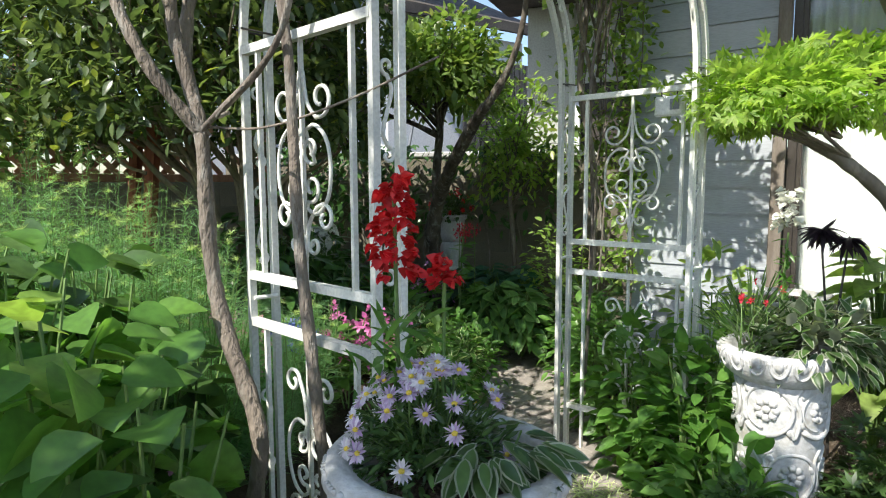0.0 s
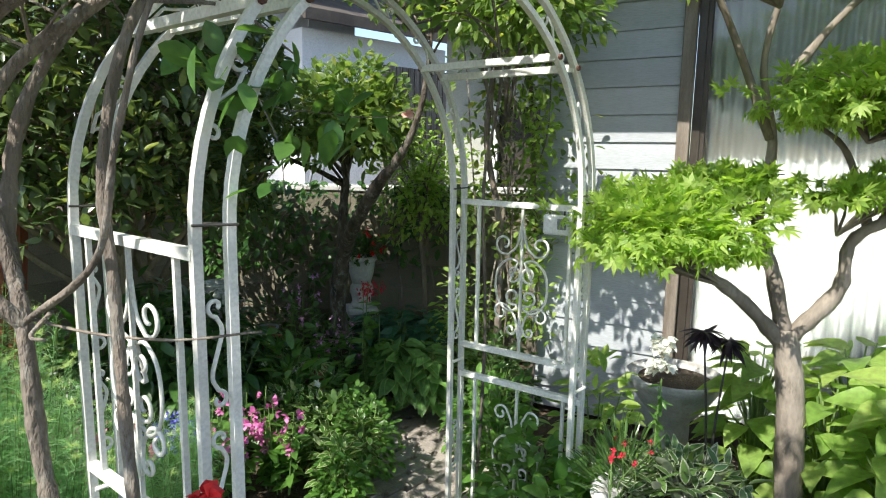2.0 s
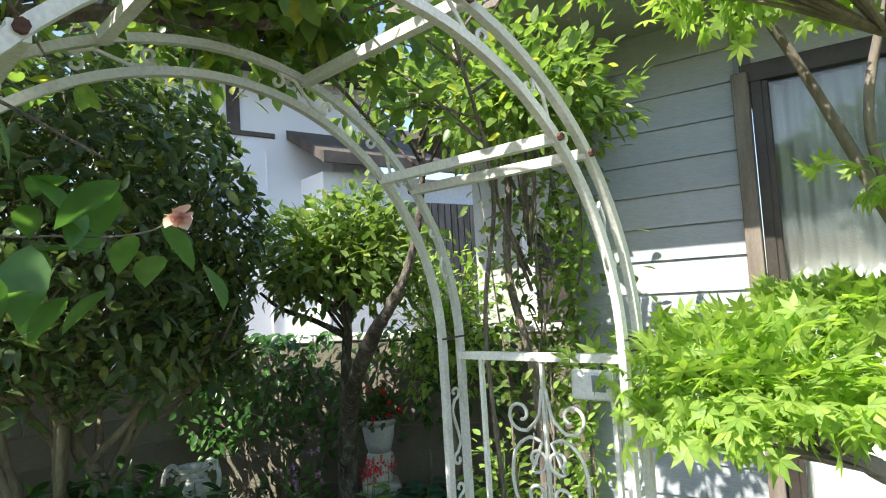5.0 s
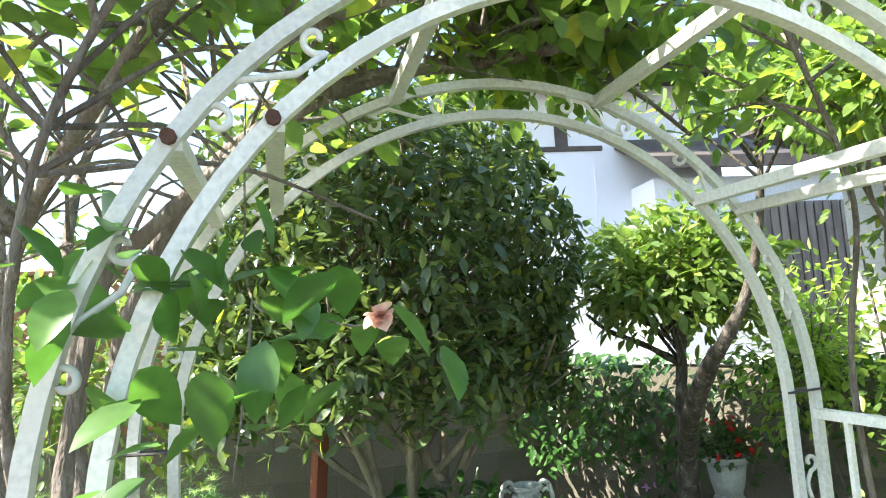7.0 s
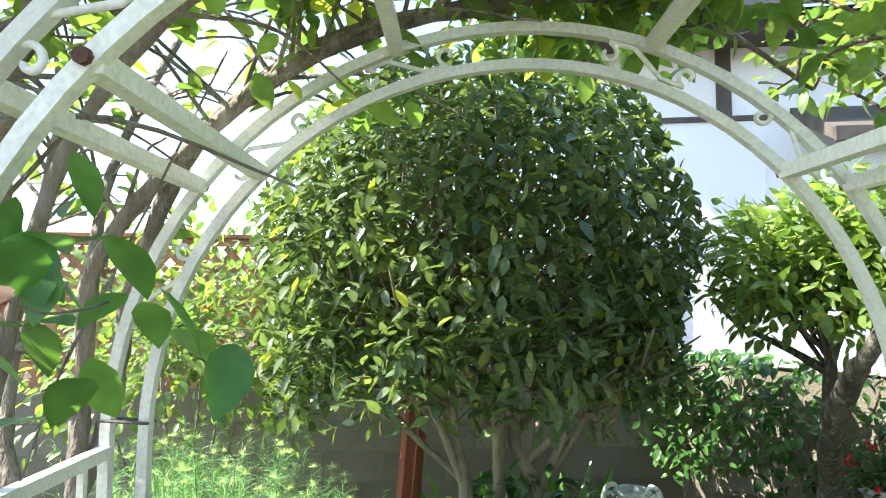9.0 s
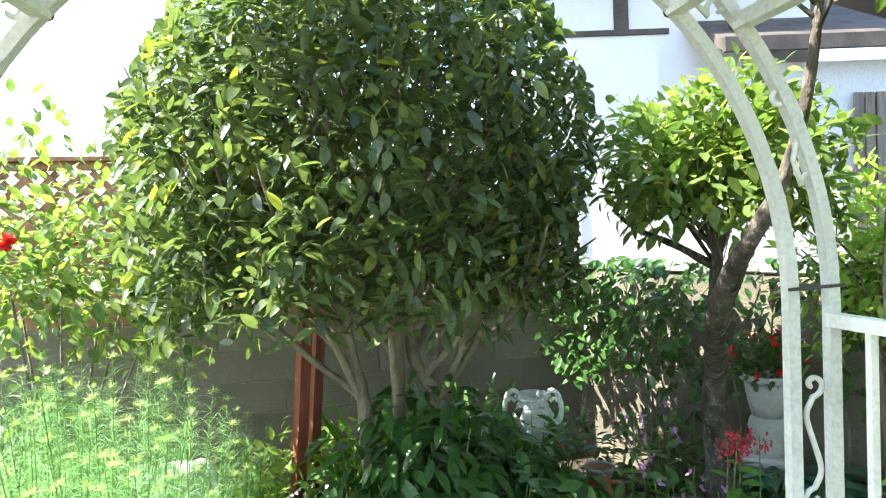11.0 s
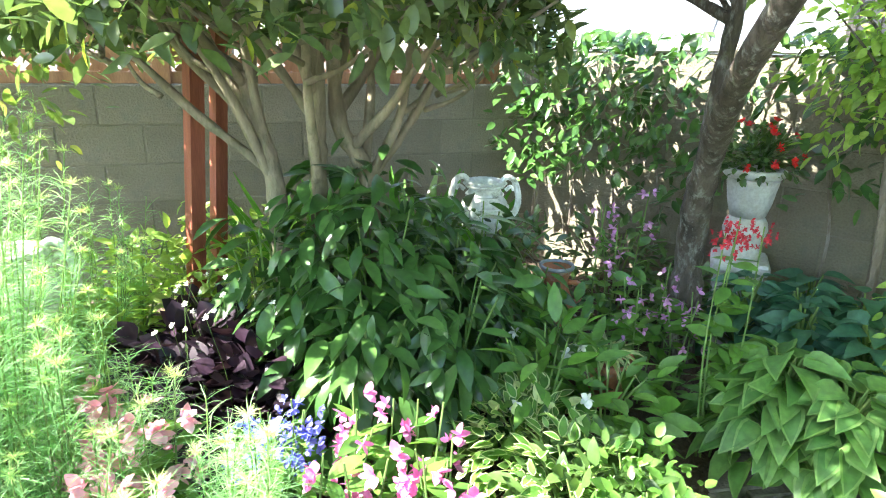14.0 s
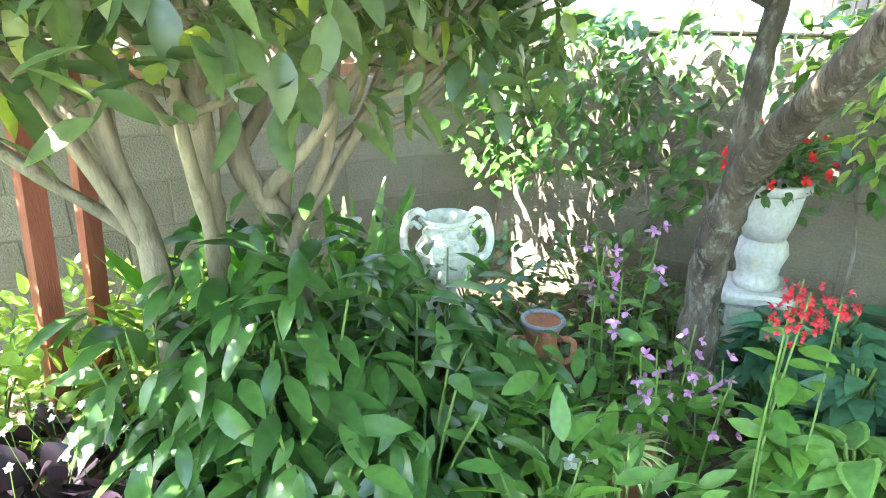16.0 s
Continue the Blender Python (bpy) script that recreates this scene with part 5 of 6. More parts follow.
# ---- planting: entrance ----
def broad(name, x, y, z, n, r, h, leaf, width, mat, label, category="plant", group="", droop=0.35):
    return bush(name, x, y, z, n, r, h, leaf, width, mat, label, category, shape="stack", group=group, spread=0.35, droop=droop, kind="heart", hang=0.55)


# deep, mid and bright leaf colours stand in for shaded and sunlit foliage
for x, y, h, r, mat in ((-0.14, 0.98, 0.95, 0.22, L_MID), (-0.35, 1.15, 0.9, 0.3, L_MID), (-0.12, 0.78, 0.72, 0.24, L_DARK), (-0.3, 0.75, 0.82, 0.28, L_DARK), (-0.6, 1.1, 0.9, 0.3, L_MID), (-0.62, 1.42, 1.0, 0.26, L_MID), (-0.28, 0.98, 1.02, 0.2, L_MID), (-0.45, 1.0, 1.08, 0.24, L_BRIGHT), (-0.78, 1.3, 1.2, 0.28, L_MID), (-0.95, 1.0, 1.2, 0.3, L_MID), (-1.1, 1.4, 1.25, 0.3, L_DARK), (-0.85, 1.62, 1.1, 0.28, L_DARK), (-1.15, 1.72, 1.15, 0.28, L_DARK), (-0.58, 1.72, 0.75, 0.22, L_DARK)):
    broad("broadleaf_shrub", x, y, 0, 105, r, h, 0.115, 0.84, mat, "broad-leaved green shrub at the foot of the arch", "shrub", "broadleaf shrubs")
for x, y in ((0.02, 0.92), (0.12, 1.1), (-0.12, 1.2), (0.2, 0.78)):
    rosette("arum_clump", x, y, 0, 16, 0.12, 0.5, L_SILVER, "low clump of pale-veined arum leaves", "plant", 0.9, "arum clumps")
sd = group_of("red_snapdragon", 0.25, 1.15, 0, 0, "tall scarlet snapdragon beside the arch post", "flower")
for dx, dy, z0, z1, r in ((-0.004, 0, 1.02, 1.195, 0.034), (0.085, 0.01, 1.0, 1.05, 0.02)):
    stalk(sd, (dx * 0.3, dy * 0.3, 0), (dx, dy, z1 - 0.02), 0.006, bend=0.02)
    spike(sd, dx, dy, z0, z1, r, 52 if r > 0.03 else 11, 0.017, P_RED)
n = 420
p = np.stack([rng.normal(0.02, 0.04, n), rng.normal(0, 0.04, n), 0.1 + 0.85 * rng.random(n)], 1)
leaves("foliage", p, rng.normal(0, 1, (n, 3)) + np.array((0, 0, 0.5)), 0.05 + 0.03 * rng.random(n), 0.22, L_MID, sd)
for x, y, z in ((-0.32, 1.38, 0.48), (-0.4, 1.5, 0.42)):
    pk = group_of("pink_bedding_flower", x, y, 0, 0, "small mauve-pink bedding flowers under the arch", "flower", "pink bedding flowers")
    stalk(pk, (0, 0, 0), (0, 0, z), 0.003)
    for i in range(4):
        bloom(pk, (random.uniform(-0.06, 0.06), random.uniform(-0.06, 0.06), z + random.uniform(-0.05, 0.04)), (random.uniform(-1, 1), -1, 0.5), 0.014, 5, P_MAUVE, None, "flower", 0.9)
    leaves("foliage", np.stack([rng.normal(0, 0.05, 60), rng.normal(0, 0.05, 60), z * rng.random(60)], 1), rng.normal(0, 1, (60, 3)), 0.05, 0.5, L_MID, pk)
# right side of the arch
for x, y, h, r in ((1.0, 2.34, 0.62, 0.19), (0.86, 2.64, 0.66, 0.18), (1.16, 2.46, 0.66, 0.2), (1.02, 2.02, 0.42, 0.2), (0.74, 2.98, 0.62, 0.16), (1.15, 2.8, 0.9, 0.18)):
    bush("leafy_perennial", x, y, 0, 330, r, h, 0.085, 0.55, L_MID if h < 0.78 else L_BRIGHT, "leafy green perennial growing through the arch panel", "plant", group="leafy perennials", spread=0.5)
for x, y, h, r in ((1.2, 1.5, 0.36, 0.3), (1.5, 1.7, 0.4, 0.32), (1.62, 1.25, 0.36, 0.32), (1.85, 1.9, 0.5, 0.34), (1.05, 1.8, 0.34, 0.22), (1.72, 2.2, 0.48, 0.28), (2.0, 2.35, 0.5, 0.3), (1.55, 2.0, 0.38, 0.24)):
    bush("dark_cranesbill", x, y, 0, 430, r, h, 0.048, 0.95, L_DARK, "low mound of dark lobed foliage beside the path", "plant", group="dark foliage mounds", spread=0.4, kind="maple")
feathery("feathery_seedling", 0.82, 1.55, 0, 16, 0.12, 0.42, "young feathery love-in-a-mist plants beside the path", 6)
feathery("feathery_seedling", 1.0, 1.42, 0, 12, 0.1, 0.36, "young feathery love-in-a-mist plants beside the path", 4)
gt = group_of("dry_grass_tuft", 0.68, 2.36, 0, 0, "dry pale grass tuft at the foot of the arch", "grass")
a = rng.random(220) * 6.28
tagged(leaves("blade_mass", np.stack([0.07 * rng.normal(0, 1, 220), 0.07 * rng.normal(0, 1, 220), 0 * a], 1), np.stack([np.cos(a), np.sin(a), 0.5 + rng.random(220)], 1), 0.12 + 0.06 * rng.random(220), 0.03, L_CREAM, gt, kind="blade", droop=0.6), kind="stuff")
for x, y, s, n in ((1.9, 3.05, 0.15, 64), (2.25, 2.95, 0.16, 76), (2.2, 2.5, 0.16, 76), (2.55, 2.75, 0.17, 76), (2.05, 2.75, 0.14, 64), (2.7, 2.3, 0.18, 76), (2.4, 2.2, 0.16, 70)):
    rosette("bright_hosta", x, y, 0.0, n, s, 0.7, L_BRIGHT, "bright green broad-leaved hosta beside the maple", "plant", 4.1, "bright hostas")

# ---- planting: beyond the arch, left bed ----
for x, y, n, r, h, pods in ((-1.5, 2.15, 84, 0.36, 1.25, 34), (-1.15, 2.2, 76, 0.32, 1.08, 34), (-0.75, 1.95, 50, 0.25, 0.9, 22), (-1.0, 2.0, 60, 0.28, 1.0, 24), (-1.9, 2.35, 60, 0.3, 1.15, 24), (-0.55, 2.2, 26, 0.2, 0.66, 12), (-2.0, 1.95, 50, 0.36, 1.1, 12), (-1.3, 1.75, 34, 0.28, 0.92, 14), (-0.58, 2.6, 16, 0.13, 0.62, 6), (-0.95, 2.45, 26, 0.2, 0.75, 12), (-1.75, 2.75, 22, 0.2, 0.85, 12)):
    feathery("love_in_a_mist", x, y, 0.1, n, r, h, "pale feathery love-in-a-mist with bristly seed pods", pods)
for x, y, h, r in ((-1.68, 3.0, 0.6, 0.24), (-1.9, 2.95, 0.6, 0.26), (-1.6, 2.75, 0.5, 0.2), (-2.1, 3.3, 0.6, 0.28), (-1.9, 3.55, 0.55, 0.25)):
    bush("pale_leaved_shrub", x, y, 0.12, 320, r, h, 0.065, 0.6, L_BRIGHT, "small shrub with pale yellow-green leaves", "shrub", group="pale-leaved shrubs")
for x, y, h, r, n in ((-1.06, 3.24, 0.74, 0.24, 350), (-0.86, 3.26, 0.62, 0.25, 320), (-1.02, 3.4, 0.88, 0.28, 370), (-0.76, 3.52, 0.64, 0.24, 270), (-1.2, 3.38, 0.9, 0.22, 320), (-0.88, 3.64, 0.72, 0.26, 260), (-0.92, 3.84, 0.74, 0.18, 210), (-1.14, 3.7, 0.84, 0.2, 240), (-0.78, 3.9, 0.58, 0.16, 130), (-1.3, 3.16, 0.74, 0.17, 190)):
    bush("large_leaved_perennial", x, y, 0.1, n, r, h + 0.05, 0.115, 0.42, L_PERENNIAL, "dark green perennial with long drooping leaves", "plant", group="long-leaved perennials", spread=0.35, droop=0.55, kind="lance", hang=0.55)
for x, y in ((-1.22, 2.98), (-1.42, 3.0), (-1.3, 2.84), (-1.08, 2.92)):
    hc = bush("purple_heuchera", x, y, 0.1, 560, 0.21, 0.45, 0.065, 0.95, L_PURPLE, "mound of purple-black heuchera leaves", "plant", group="purple heucheras", spread=0.3)
    for i in range(6):
        q = (random.uniform(-0.15, 0.15), random.uniform(-0.15, 0.15), random.uniform(0.5, 0.62))
        stalk(hc, (q[0] * 0.5, q[1] * 0.5, 0.1), q, 0.0015)
        bloom(hc, q, (0.3, -0.6, 1), 0.011, 5, P_WHITE, None, "tiny_white_flower", 0.8)


def tall_flowers(name, x, y, z, stems, h, r, mat, label, group, size=0.035, per=7, leafm=None, drop=0.14, petals=5):
    g = group_of(name, x, y, z, 0, label, "flower", group)
    lp, ld = [], []
    for i in range(stems):
        a = 6.28 * (i + random.random()) / stems
        rr = r * random.uniform(0.4, 1.0)
        e = Vector((rr * math.cos(a), rr * math.sin(a), h * random.uniform(0.8, 1.0)))
        stalk(g, (e.x * 0.4, e.y * 0.4, 0), e, 0.004, bend=0.03)
        for k in range(per):
            f = random.random()
            t = random.uniform(0, 6.28)
            q = (e.x + 0.035 * math.cos(t), e.y + 0.035 * math.sin(t), e.z - drop * f)
            bloom(g, q, (math.cos(t) + 0.3, math.sin(t) - 0.3, random.uniform(-0.3, 0.6)), size * random.uniform(0.8, 1.15), petals, mat, None, "flower", 0.7, 0.45)
        for k in range(16):
            f = random.uniform(0.1, 0.85)
            t = random.uniform(0, 6.28)
            lp.append((e.x * (0.4 + 0.6 * f), e.y * (0.4 + 0.6 * f), e.z * f))
            ld.append((math.cos(t), math.sin(t), random.uniform(-0.2, 0.6)))
    leaves("foliage", lp, ld, 0.06 + 0.035 * rng.random(len(lp)), 0.5, leafm or L_MID, g)
    return g


for x, y, h in ((-0.52, 2.98, 0.53), (-0.36, 3.0, 0.5), (-0.46, 2.85, 0.45), (-0.26, 2.94, 0.44)):
    tall_flowers("pink_penstemon", x, y, 0.12, 4, h, 0.1, P_PINK, "pink penstemon with open bell flowers", "pink penstemons", 0.03, 5, drop=0.2)
for x, y, h in ((-0.83, 2.53, 0.55), (-0.72, 2.42, 0.5), (-0.96, 2.48, 0.56)):
    tall_flowers("pale_pink_stock", x, y, 0.1, 4, h, 0.08, P_PALEPINK, "pale pink stock flowers in full sun", "pale pink stocks", 0.034, 9, drop=0.18)
tall_flowers("blue_bedding_flower", -0.71, 2.8, 0.1, 12, 0.46, 0.09, P_BLUE, "violet-blue flower cluster on fine stems", "", 0.02, 9, drop=0.12)
for x, y, h in ((-0.4, 4.12, 0.58), (-0.3, 4.2, 0.55), (-0.6, 4.3, 0.82)):
    tall_flowers("mauve_honesty", x, y, 0.12, 4, h, 0.12, P_MAUVE, "tall mauve honesty flowers by the tree", "mauve honesty plants", 0.024, 5, L_MID, 0.2, 4)
for x, y in ((-0.08, 4.03),):
    tall_flowers("red_panicle_flower", x, y, 0.1, 4, 0.84, 0.07, P_CRIMSON, "crimson flower heads on thin upright stems", "crimson flowers", 0.012, 20, L_MID, 0.08, 5)
for x, y, r, h, n in ((-0.42, 3.46, 0.2, 0.34, 420), (-0.2, 3.38, 0.17, 0.34, 300), (-0.02, 3.0, 0.12, 0.3, 160), (0.02, 3.25, 0.12, 0.3, 120)):
    bush("variegated_groundcover", x, y, 0.1, n, r, h, 0.06, 0.55, L_CREAM, "cream-edged variegated groundcover leaves", "plant", group="variegated plants", spread=0.4, heart=L_MID)
for x, y, r, h in ((0.08, 3.24, 0.18, 0.42), (-0.03, 3.42, 0.18, 0.4), (0.02, 2.92, 0.13, 0.3), (-0.15, 3.62, 0.14, 0.26)):
    bush("ferny_groundcover", x, y, 0.06, 420, r, h, 0.042, 0.6, L_MID, "fresh green ferny groundcover", "plant", group="ferny groundcover", spread=0.6)
for x, y, r, h in ((-0.45, 3.6, 0.2, 0.5), (-0.32, 3.78, 0.18, 0.42), (-0.6, 3.85, 0.2, 0.5), (-0.7, 3.98, 0.15, 0.36)):
    hb = bush("hellebore", x, y, 0.1, 120, r, h, 0.11, 0.4, L_MID, "hellebore with fingered leaves and pale green flowers", "plant", group="hellebores", spread=0.3)
    for i in range(3):
        t = random.uniform(0, 6.28)
        bloom(hb, (r * 0.9 * math.cos(t), r * 0.9 * math.sin(t), h * random.uniform(0.5, 0.9)), (0.4, -0.8, 0.2), 0.026, 5, P_WHITE, None, "pale_flower", 0.9, 0.3)
for x, y, s, n in ((0.1, 4.12, 0.13, 150), (0.29, 4.1, 0.12, 110), (-0.04, 4.26, 0.1, 60), (0.22, 4.28, 0.11, 80)):
    rosette("green_hosta", x, y, 0.06, n, s, 0.62, L_HOSTA_EDGE, "green hosta with heart-shaped pale-edged leaves", "plant", 2.35, "green hostas", heart=L_HOSTA)
for x, y, s, n in ((-0.2, 4.74, 0.1, 90), (0.0, 4.72, 0.1, 120), (0.2, 4.8, 0.1, 110), (0.06, 4.5, 0.1, 120), (0.27, 4.5, 0.1, 100), (-0.02, 4.92, 0.1, 80)):
    rosette("blue_hosta", x, y, 0.06, n, s, 0.65, L_BLUEHOSTA, "blue-green hosta in the shade by the wall", "plant", 3.2, "blue hostas")
for x, y in ((-1.42, 3.98), (-1.8, 3.75), (-1.6, 4.08)):
    cv = group_of("clivia_clump", x, y, 0.1, 0, "strap-leaved clivia clump behind the tree stems", "plant", "clivias")
    for k in range(20):
        a = random.uniform(0, 6.28)
        leaves("strap_leaf", [(0.03 * math.cos(a), 0.03 * math.sin(a), 0)], [(math.cos(a), math.sin(a), random.uniform(1.1, 2.4))], random.uniform(0.75, 1.0), 0.085, L_CLIVIA, cv, kind="blade", droop=0.15)
# path-side shade planting seen through the arch
for x, y, r, h, m in ((-0.12, 3.35, 0.22, 0.42, L_DARK), (0.62, 4.2, 0.25, 0.5, L_DARK), (0.7, 3.6, 0.25, 0.5, L_MID), (0.75, 4.0, 0.25, 0.6, L_DARK), (-0.9, 4.9, 0.3, 0.6, L_DARK), (-1.4, 4.7, 0.35, 0.55, L_DARK), (-0.55, 4.85, 0.25, 0.45, L_DARK)):
    bush("shade_shrub", x, y, 0.02, 420, r, h, 0.07, 0.5, m, "dark shade-loving shrub beside the path", "shrub", group="shade shrubs")
bush("golden_euonymus", 0.52, 4.5, 0, 620, 0.24, 0.95, 0.06, 0.5, L_BRIGHT, "golden-green euonymus bush beside the path", "shrub")
yt = group_of("golden_shrub_tree", 0.15, 5.02, 0, 0, "slender shrub tree with yellow-green leaves by the wall", "tree")
bm = bmesh.new()
limb(bm, [(0, 0, 0), (0.02, 0, 0.6), (-0.02, 0, 1.1), (0.02, 0, 1.6)], 0.022, 0.012, 8)
for k in range(16):
    t = random.uniform(0, 6.28)
    limb(bm, [(0, 0, 1.0 + 0.03 * k), (0.15 * math.cos(t), 0.15 * math.sin(t), 1.2 + 0.03 * k), (0.33 * math.cos(t), 0.33 * math.sin(t), 1.35 + 0.035 * k)], 0.008, 0.003, 5, 4)
part("trunk", bm, BARK, yt, smooth=True)
p, d = dome(1500, (0, 0, 1.5), (0.4, 0.36, 0.5), 0.1, -0.9, 0.5, 3)
leaves("crown", p, d + rng.normal(0, 0.6, d.shape), 0.045 + 0.03 * rng.random(1500), 0.5, L_BRIGHT, yt)
# climbers on the walls
iv = group_of("wall_creeper", -1.4, 5.3, 0.0, 0, "five-leaved creeper hanging over the block wall", "climber")
p, d, n = [], [], 2500
for i in range(n):
    x = random.uniform(-0.75, 2.0)
    dens = (min(1.0, (x + 0.75) / 0.5) if x < 0.75 else 0.35) * (0.45 + 0.9 * max(0.0, 0.5 + noise.noise(Vector((x * 4, 0, 1)))))
    if random.random() > dens:
        continue
    zl = 0.72 + 0.45 * noise.noise(Vector((x * 2.5, 3, 0)))
    z = 1.5 - (1.5 - zl) * random.random() ** 1.5
    p.append((x, -random.uniform(0.0, 0.24) * (1 if z < 1.4 else 1.4), z))
    d.append((random.uniform(-1, 1), random.uniform(-1.2, 0.1), random.uniform(-0.9, 0.2)))
leaves("foliage", p, d, 0.06 + 0.04 * rng.random(len(p)), 0.5, L_PERENNIAL, iv)
for k in range(9):
    x = -0.6 + 0.27 * k
    bm = bmesh.new()
    limb(bm, [(x, 0.02, 0.1), (x + 0.05, 0.0, 0.6), (x - 0.03, -0.03, 1.1), (x + 0.08, -0.02, 1.45)], 0.008, 0.004, 6)
    part("vine_stem", bm, BARK, iv)
cc = group_of("corner_climber", 0.97, 4.4, 0, 0, "yellow-green climber on the corner of the siding wall", "climber")
bm = bmesh.new()
limb(bm, [(0, 0, 0), (0.02, -0.03, 0.8), (-0.03, -0.02, 1.6), (-0.1, -0.06, 2.4), (-0.2, -0.1, 2.8)], 0.018, 0.008, 8)
part("stem", bm, BARK, cc)
n = 700
z = 0.5 + 1.8 * rng.random(n)
p = np.stack([rng.normal(-0.04, 0.075, n), rng.normal(-0.05, 0.05, n), z], 1)
leaves("foliage", p, rng.normal(0, 1, (n, 3)) + np.array((-0.3, -0.6, 0)), 0.05 + 0.025 * rng.random(n), 0.5, L_BRIGHT, cc)
tv = group_of("trumpet_vine", 0.72, 4.35, 0, 0, "tall vine with bright leaves and hanging bare stems", "climber")
for k in range(9):
    t = random.uniform(0, 6.28)
    bm = bmesh.new()
    r = random.uniform(0.05, 0.3)
    w = [random.uniform(-0.08, 0.08) for c in range(8)]
    limb(bm, [(0.06 * math.cos(t), 0.06 * math.sin(t), 0), (0.1 * math.cos(t) + w[0], 0.1 * math.sin(t) + w[1], 0.7), (0.12 * math.cos(t) + w[2], 0.1 * math.sin(t) + w[3], 1.3), (r * math.cos(t) + w[4], r * math.sin(t) + w[5], 1.8), (r * math.cos(t) + w[6], r * math.sin(t) + w[7], 2.3), (r * 1.2 * math.cos(t), r * math.sin(t), 2.8)], 0.024 if k == 0 else 0.007, 0.018 if k == 0 else 0.003, 7)
    part("stem", bm, BARK, tv)
p, d = dome(1100, (0.0, -0.1, 2.66), (0.42, 0.36, 0.3), 0.2, -0.8, 0.5, 3)
leaves("foliage", p, d + rng.normal(0, 0.6, d.shape), 0.06 + 0.04 * rng.random(1100), 0.5, L_ROSE, tv)
for k in range(6):
    bm = bmesh.new()
    w = random.uniform(-0.12, 0.12)
    limb(bm, [(0.02, -0.05, 1.7 + 0.08 * k), (w, -0.4, 2.15 + 0.05 * k), (0.05 + w, -0.8, 2.3 + 0.03 * k), (0.06 + 1.8 * w, -1.15, 2.38 + 0.02 * k)], 0.011, 0.004, 6)
    part("stem", bm, BARK, tv)
p, d = dome(1800, (0.08, -1.02, 2.42), (0.34, 0.34, 0.24), 0.1, -0.8, 0.6, 3)
leaves("outer_foliage", p, d + rng.normal(0, 0.6, d.shape), 0.042 + 0.03 * rng.random(1800), 0.5, L_ROSE, tv)
p = np.stack([rng.normal(0.05, 0.2, 760), rng.normal(0, 0.14, 760), 1.1 + 1.4 * rng.random(760)], 1)
leaves("lower_foliage", p, rng.normal(0, 1, (760, 3)), 0.05 + 0.03 * rng.random(760), 0.5, L_TREE2, tv)
# long hanging rose shoot with one peach flower
sh = group_of("rose_shoot", 0.36, 1.62, 1.5, 0, "hanging rose shoot with large leaves and a peach bloom", "climber")
bm = bmesh.new()
limb(bm, [(-0.5, 0.2, 0.75), (-0.32, 0.08, 0.5), (-0.18, 0.0, 0.34), (-0.02, -0.02, 0.31), (0.1, -0.07, 0.3), (0.16, -0.097, 0.309)], 0.002, 0.0007, 6)
limb(bm, [(-0.18, 0.0, 0.34), (-0.12, -0.05, 0.24), (-0.1, -0.08, 0.14)], 0.002, 0.001, 6)
part("shoot", bm, BARK, sh)
lp, ld = [], []
for k in range(62):
    c = [(-0.2, -0.08, 0.32), (-0.12, -0.08, 0.3), (-0.16, 0.02, 0.3), (-0.04, 0.02, 0.27), (-0.1, -0.04, 0.24), (-0.03, 0.0, 0.18), (0.04, 0.06, 0.28)][k % 7]
    lp.append((c[0] + random.gauss(0, 0.05), c[1] - 0.11 + random.gauss(0, 0.05), c[2] + 0.06 + random.gauss(0, 0.05)))
    ld.append((random.uniform(-1, 1), random.uniform(-1, 1), random.uniform(-0.9, 0.2)))
leaves("foliage", lp, ld, 0.047 + 0.032 * rng.random(len(lp)), 0.6, L_SHOOT, sh)
for k in range(13):
    t, c = 2.4 * k, 0.2 + 0.06 * k
    leaves("petal", [(0.16, -0.097, 0.309)], [(0.5 + c * math.cos(t), -0.8 + 0.5 * c * math.cos(t), c * math.sin(t) - 0.1)], 0.011 + 0.0008 * k, 0.95, P_PEACH, sh, "peach and white rose petal", fold=0.4, droop=0.2)
wr = group_of("garden_wire", 0, 0, 0, 0, "thin dark wire from the arch to the maple", "wire")
bm = bmesh.new()
tube(bm, [(1.02, 2.52, 1.56), (1.37, 2.62, 1.6), (1.72, 2.72, 1.67)], 0.0022, 5)
tube(bm, [(1.72 + 0.05 * math.cos(t), 2.72 + 0.05 * math.sin(t), 1.67) for t in np.linspace(0, 6.28, 13)], 0.0022, 5)
part("strand", bm, DARK_WIRE, wr)
# distance beyond the fence
for x, y, z, r, n in ((-9.0, 5.0, 1.6, 1.5, 900), (-8.5, 2.0, 1.4, 1.6, 900), (-11.0, 8.5, 2.2, 1.7, 900), (-7.5, -1.0, 1.3, 1.4, 800)):
    far = group_of("distant_tree", x, y, 0, 0, "neighbouring garden tree beyond the lattice fence", "tree", "distant trees")
    bm = bmesh.new()
    limb(bm, [(0, 0, 0), (0.1, 0, 1.0), (0, 0.1, z + 0.6)], 0.12, 0.05, 8)
    part("trunk", bm, BARK, far)
    p, d = dome(n, (0, 0, z), (r, r, r * 0.55), 0.3, -0.5, 0.5, 2.5)
    leaves("crown", p, d + rng.normal(0, 0.6, d.shape), 0.16 + 0.1 * rng.random(n), 0.5, L_TREE2, far)
fs = group_of("fence_shrub", -2.55, 2.3, 0, 0, "sunlit shrub rose against the lattice fence", "shrub")
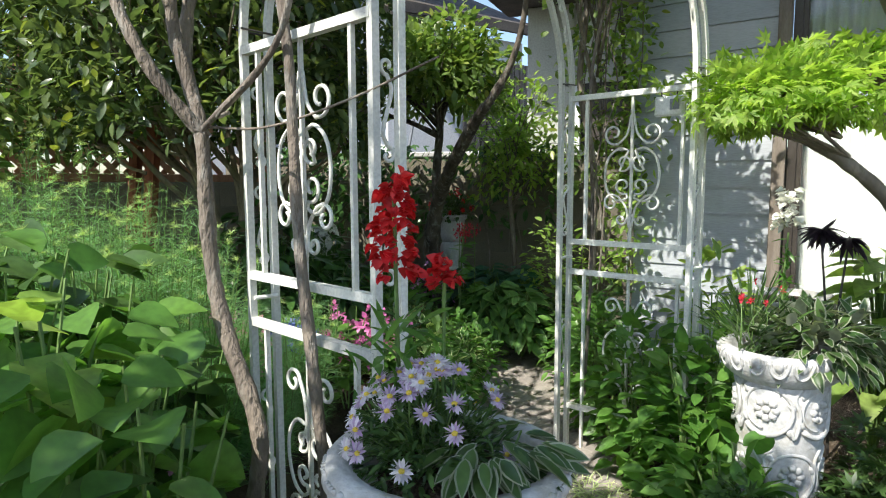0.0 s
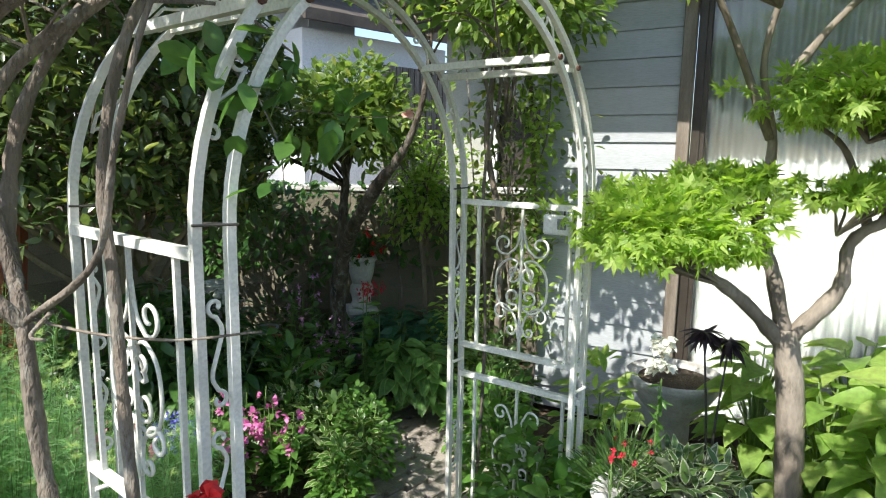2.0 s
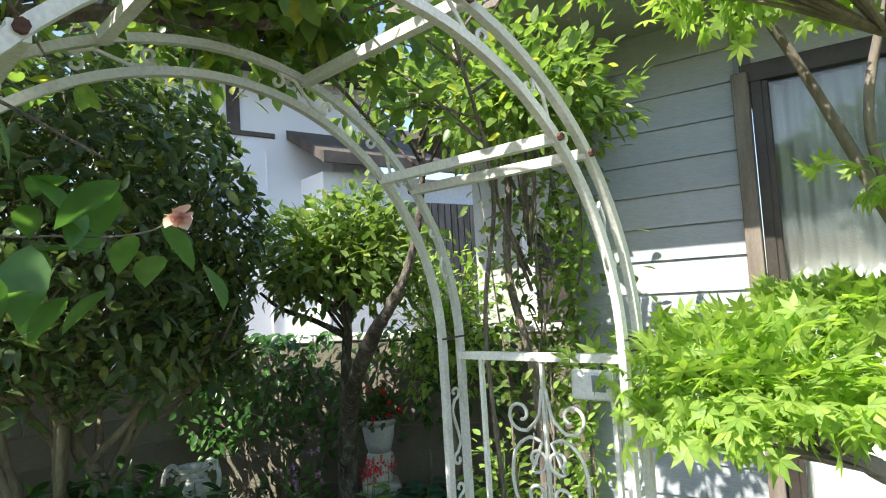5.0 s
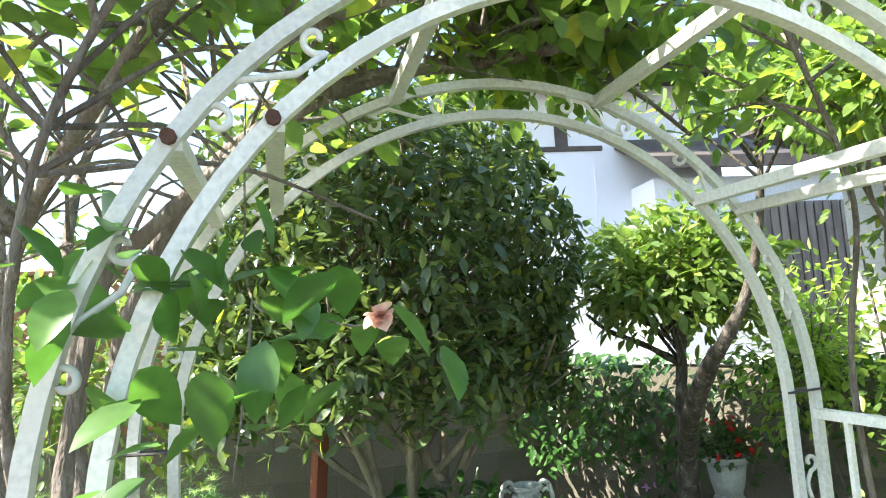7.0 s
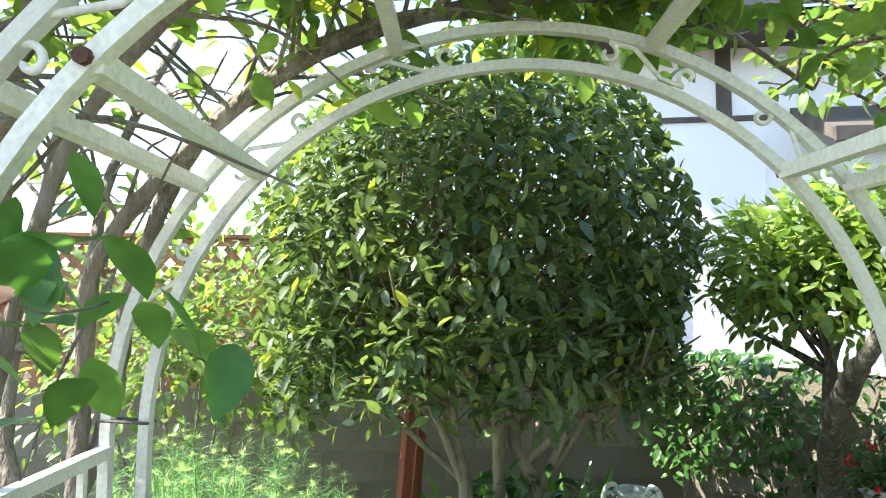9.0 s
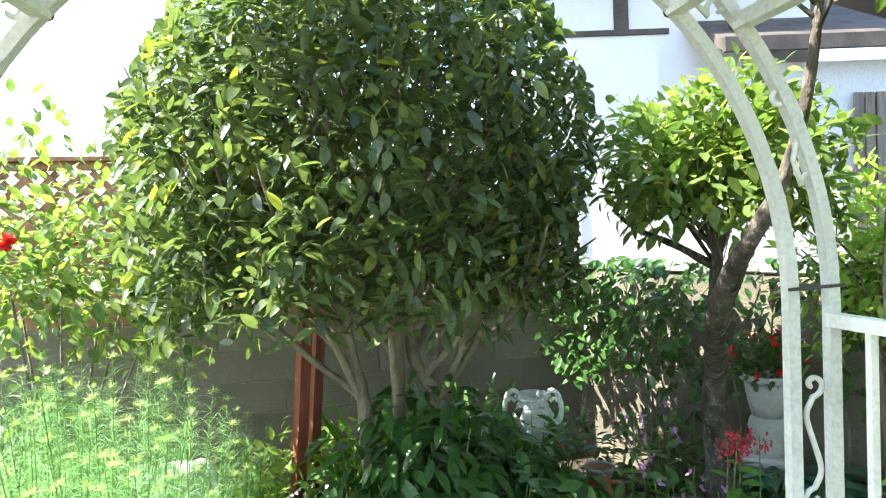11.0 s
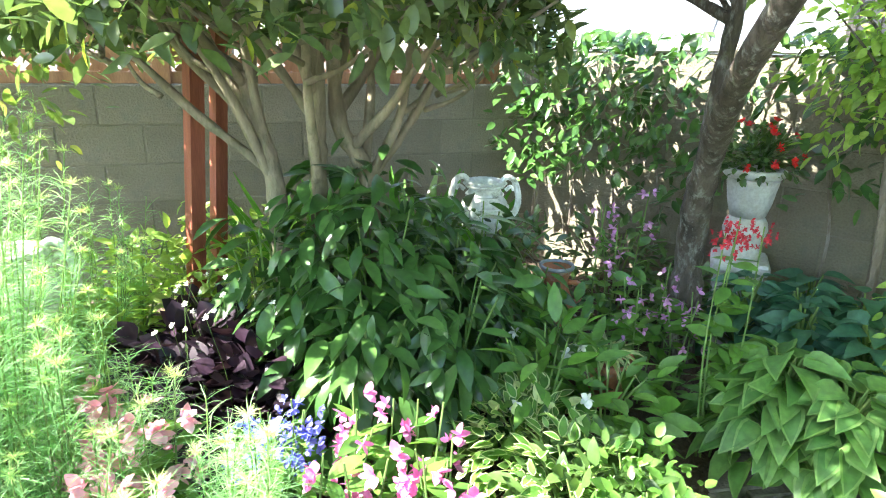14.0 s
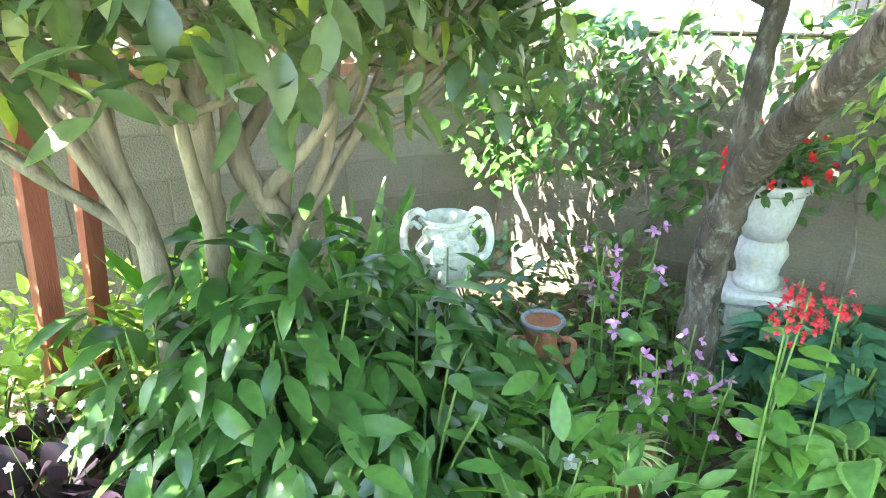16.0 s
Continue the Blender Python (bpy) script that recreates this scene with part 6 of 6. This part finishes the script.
for k in range(7):
    t = random.uniform(0, 6.28)
    bm = bmesh.new()
    limb(bm, [(0, 0, 0), (0.2 * math.cos(t), 0.2 * math.sin(t), 0.7), (0.5 * math.cos(t), 0.5 * math.sin(t), 1.5)], 0.014, 0.005, 6)
    part("stem", bm, BARK, fs)
p, d = dome(2200, (0, 0, 1.55), (0.75, 0.8, 0.68), 0.1, -0.8, 0.5, 3)
leaves("foliage", p, d + rng.normal(0, 0.6, d.shape), 0.05 + 0.03 * rng.random(2200), 0.55, L_TREE2, fs)
for k in range(2):
    bloom(fs, (random.uniform(-0.3, 0.5), random.uniform(-0.4, 0.4), random.uniform(1.6, 2.0)), (0.8, -0.2, 0.3), 0.05, 9, P_RED, None, "red_bloom", 0.8, 0.5)
# folding chair beyond the back wall
ch = group_of("folding_chair", -1.25, 6.4, 0, 25, "grey folding garden chair beyond the block wall", "chair")
for x0, z0, x1, z1 in ((-0.25, 0, 0.2, 1.9), (0.25, 0, -0.1, 1.2), (0.1, 0.9, 0.28, 1.85)):
    bm = bmesh.new()
    tube(bm, [(x0, 0, z0), (x1, 0, z1)], 0.014, 8)
    part("leg", bm, SIGN_GREY, ch)

# ---- brick path, pieces last ----
path = group_of("path", 0, 0, 0, 0, "pale worn brick garden path", "path", kind="structure")


def path_x(y):
    return 0.42 - 0.10 * max(0.0, min(1.0, (y - 2.0) / 1.5)) + 0.06 * max(0.0, min(1.0, (y - 3.5) / 1.5)) + 0.18 * max(0.0, min(1.0, (1.6 - y) / 1.5))


bm = bmesh.new()
box(bm, 0, 0, 0, 0.208, 0.1, 0.05, 0, 0.006)
brick = part("brick", bm, STONE, path)
first = True
for j in range(-3, 40):
    for i in range(-4, 5):
        y = j * 0.16 + (0.08 if i % 2 else 0)
        x = path_x(y) + i * 0.11
        if abs(i) > 3 or y > 5.2:
            continue
        o = brick if first else new("brick", brick.data)
        first = False
        o.parent = path
        o.matrix_basis = pose(x, y, -0.005 + random.uniform(-0.004, 0.004), random.uniform(-1, 1), random.uniform(-1, 1), 52 + random.uniform(-2, 2))
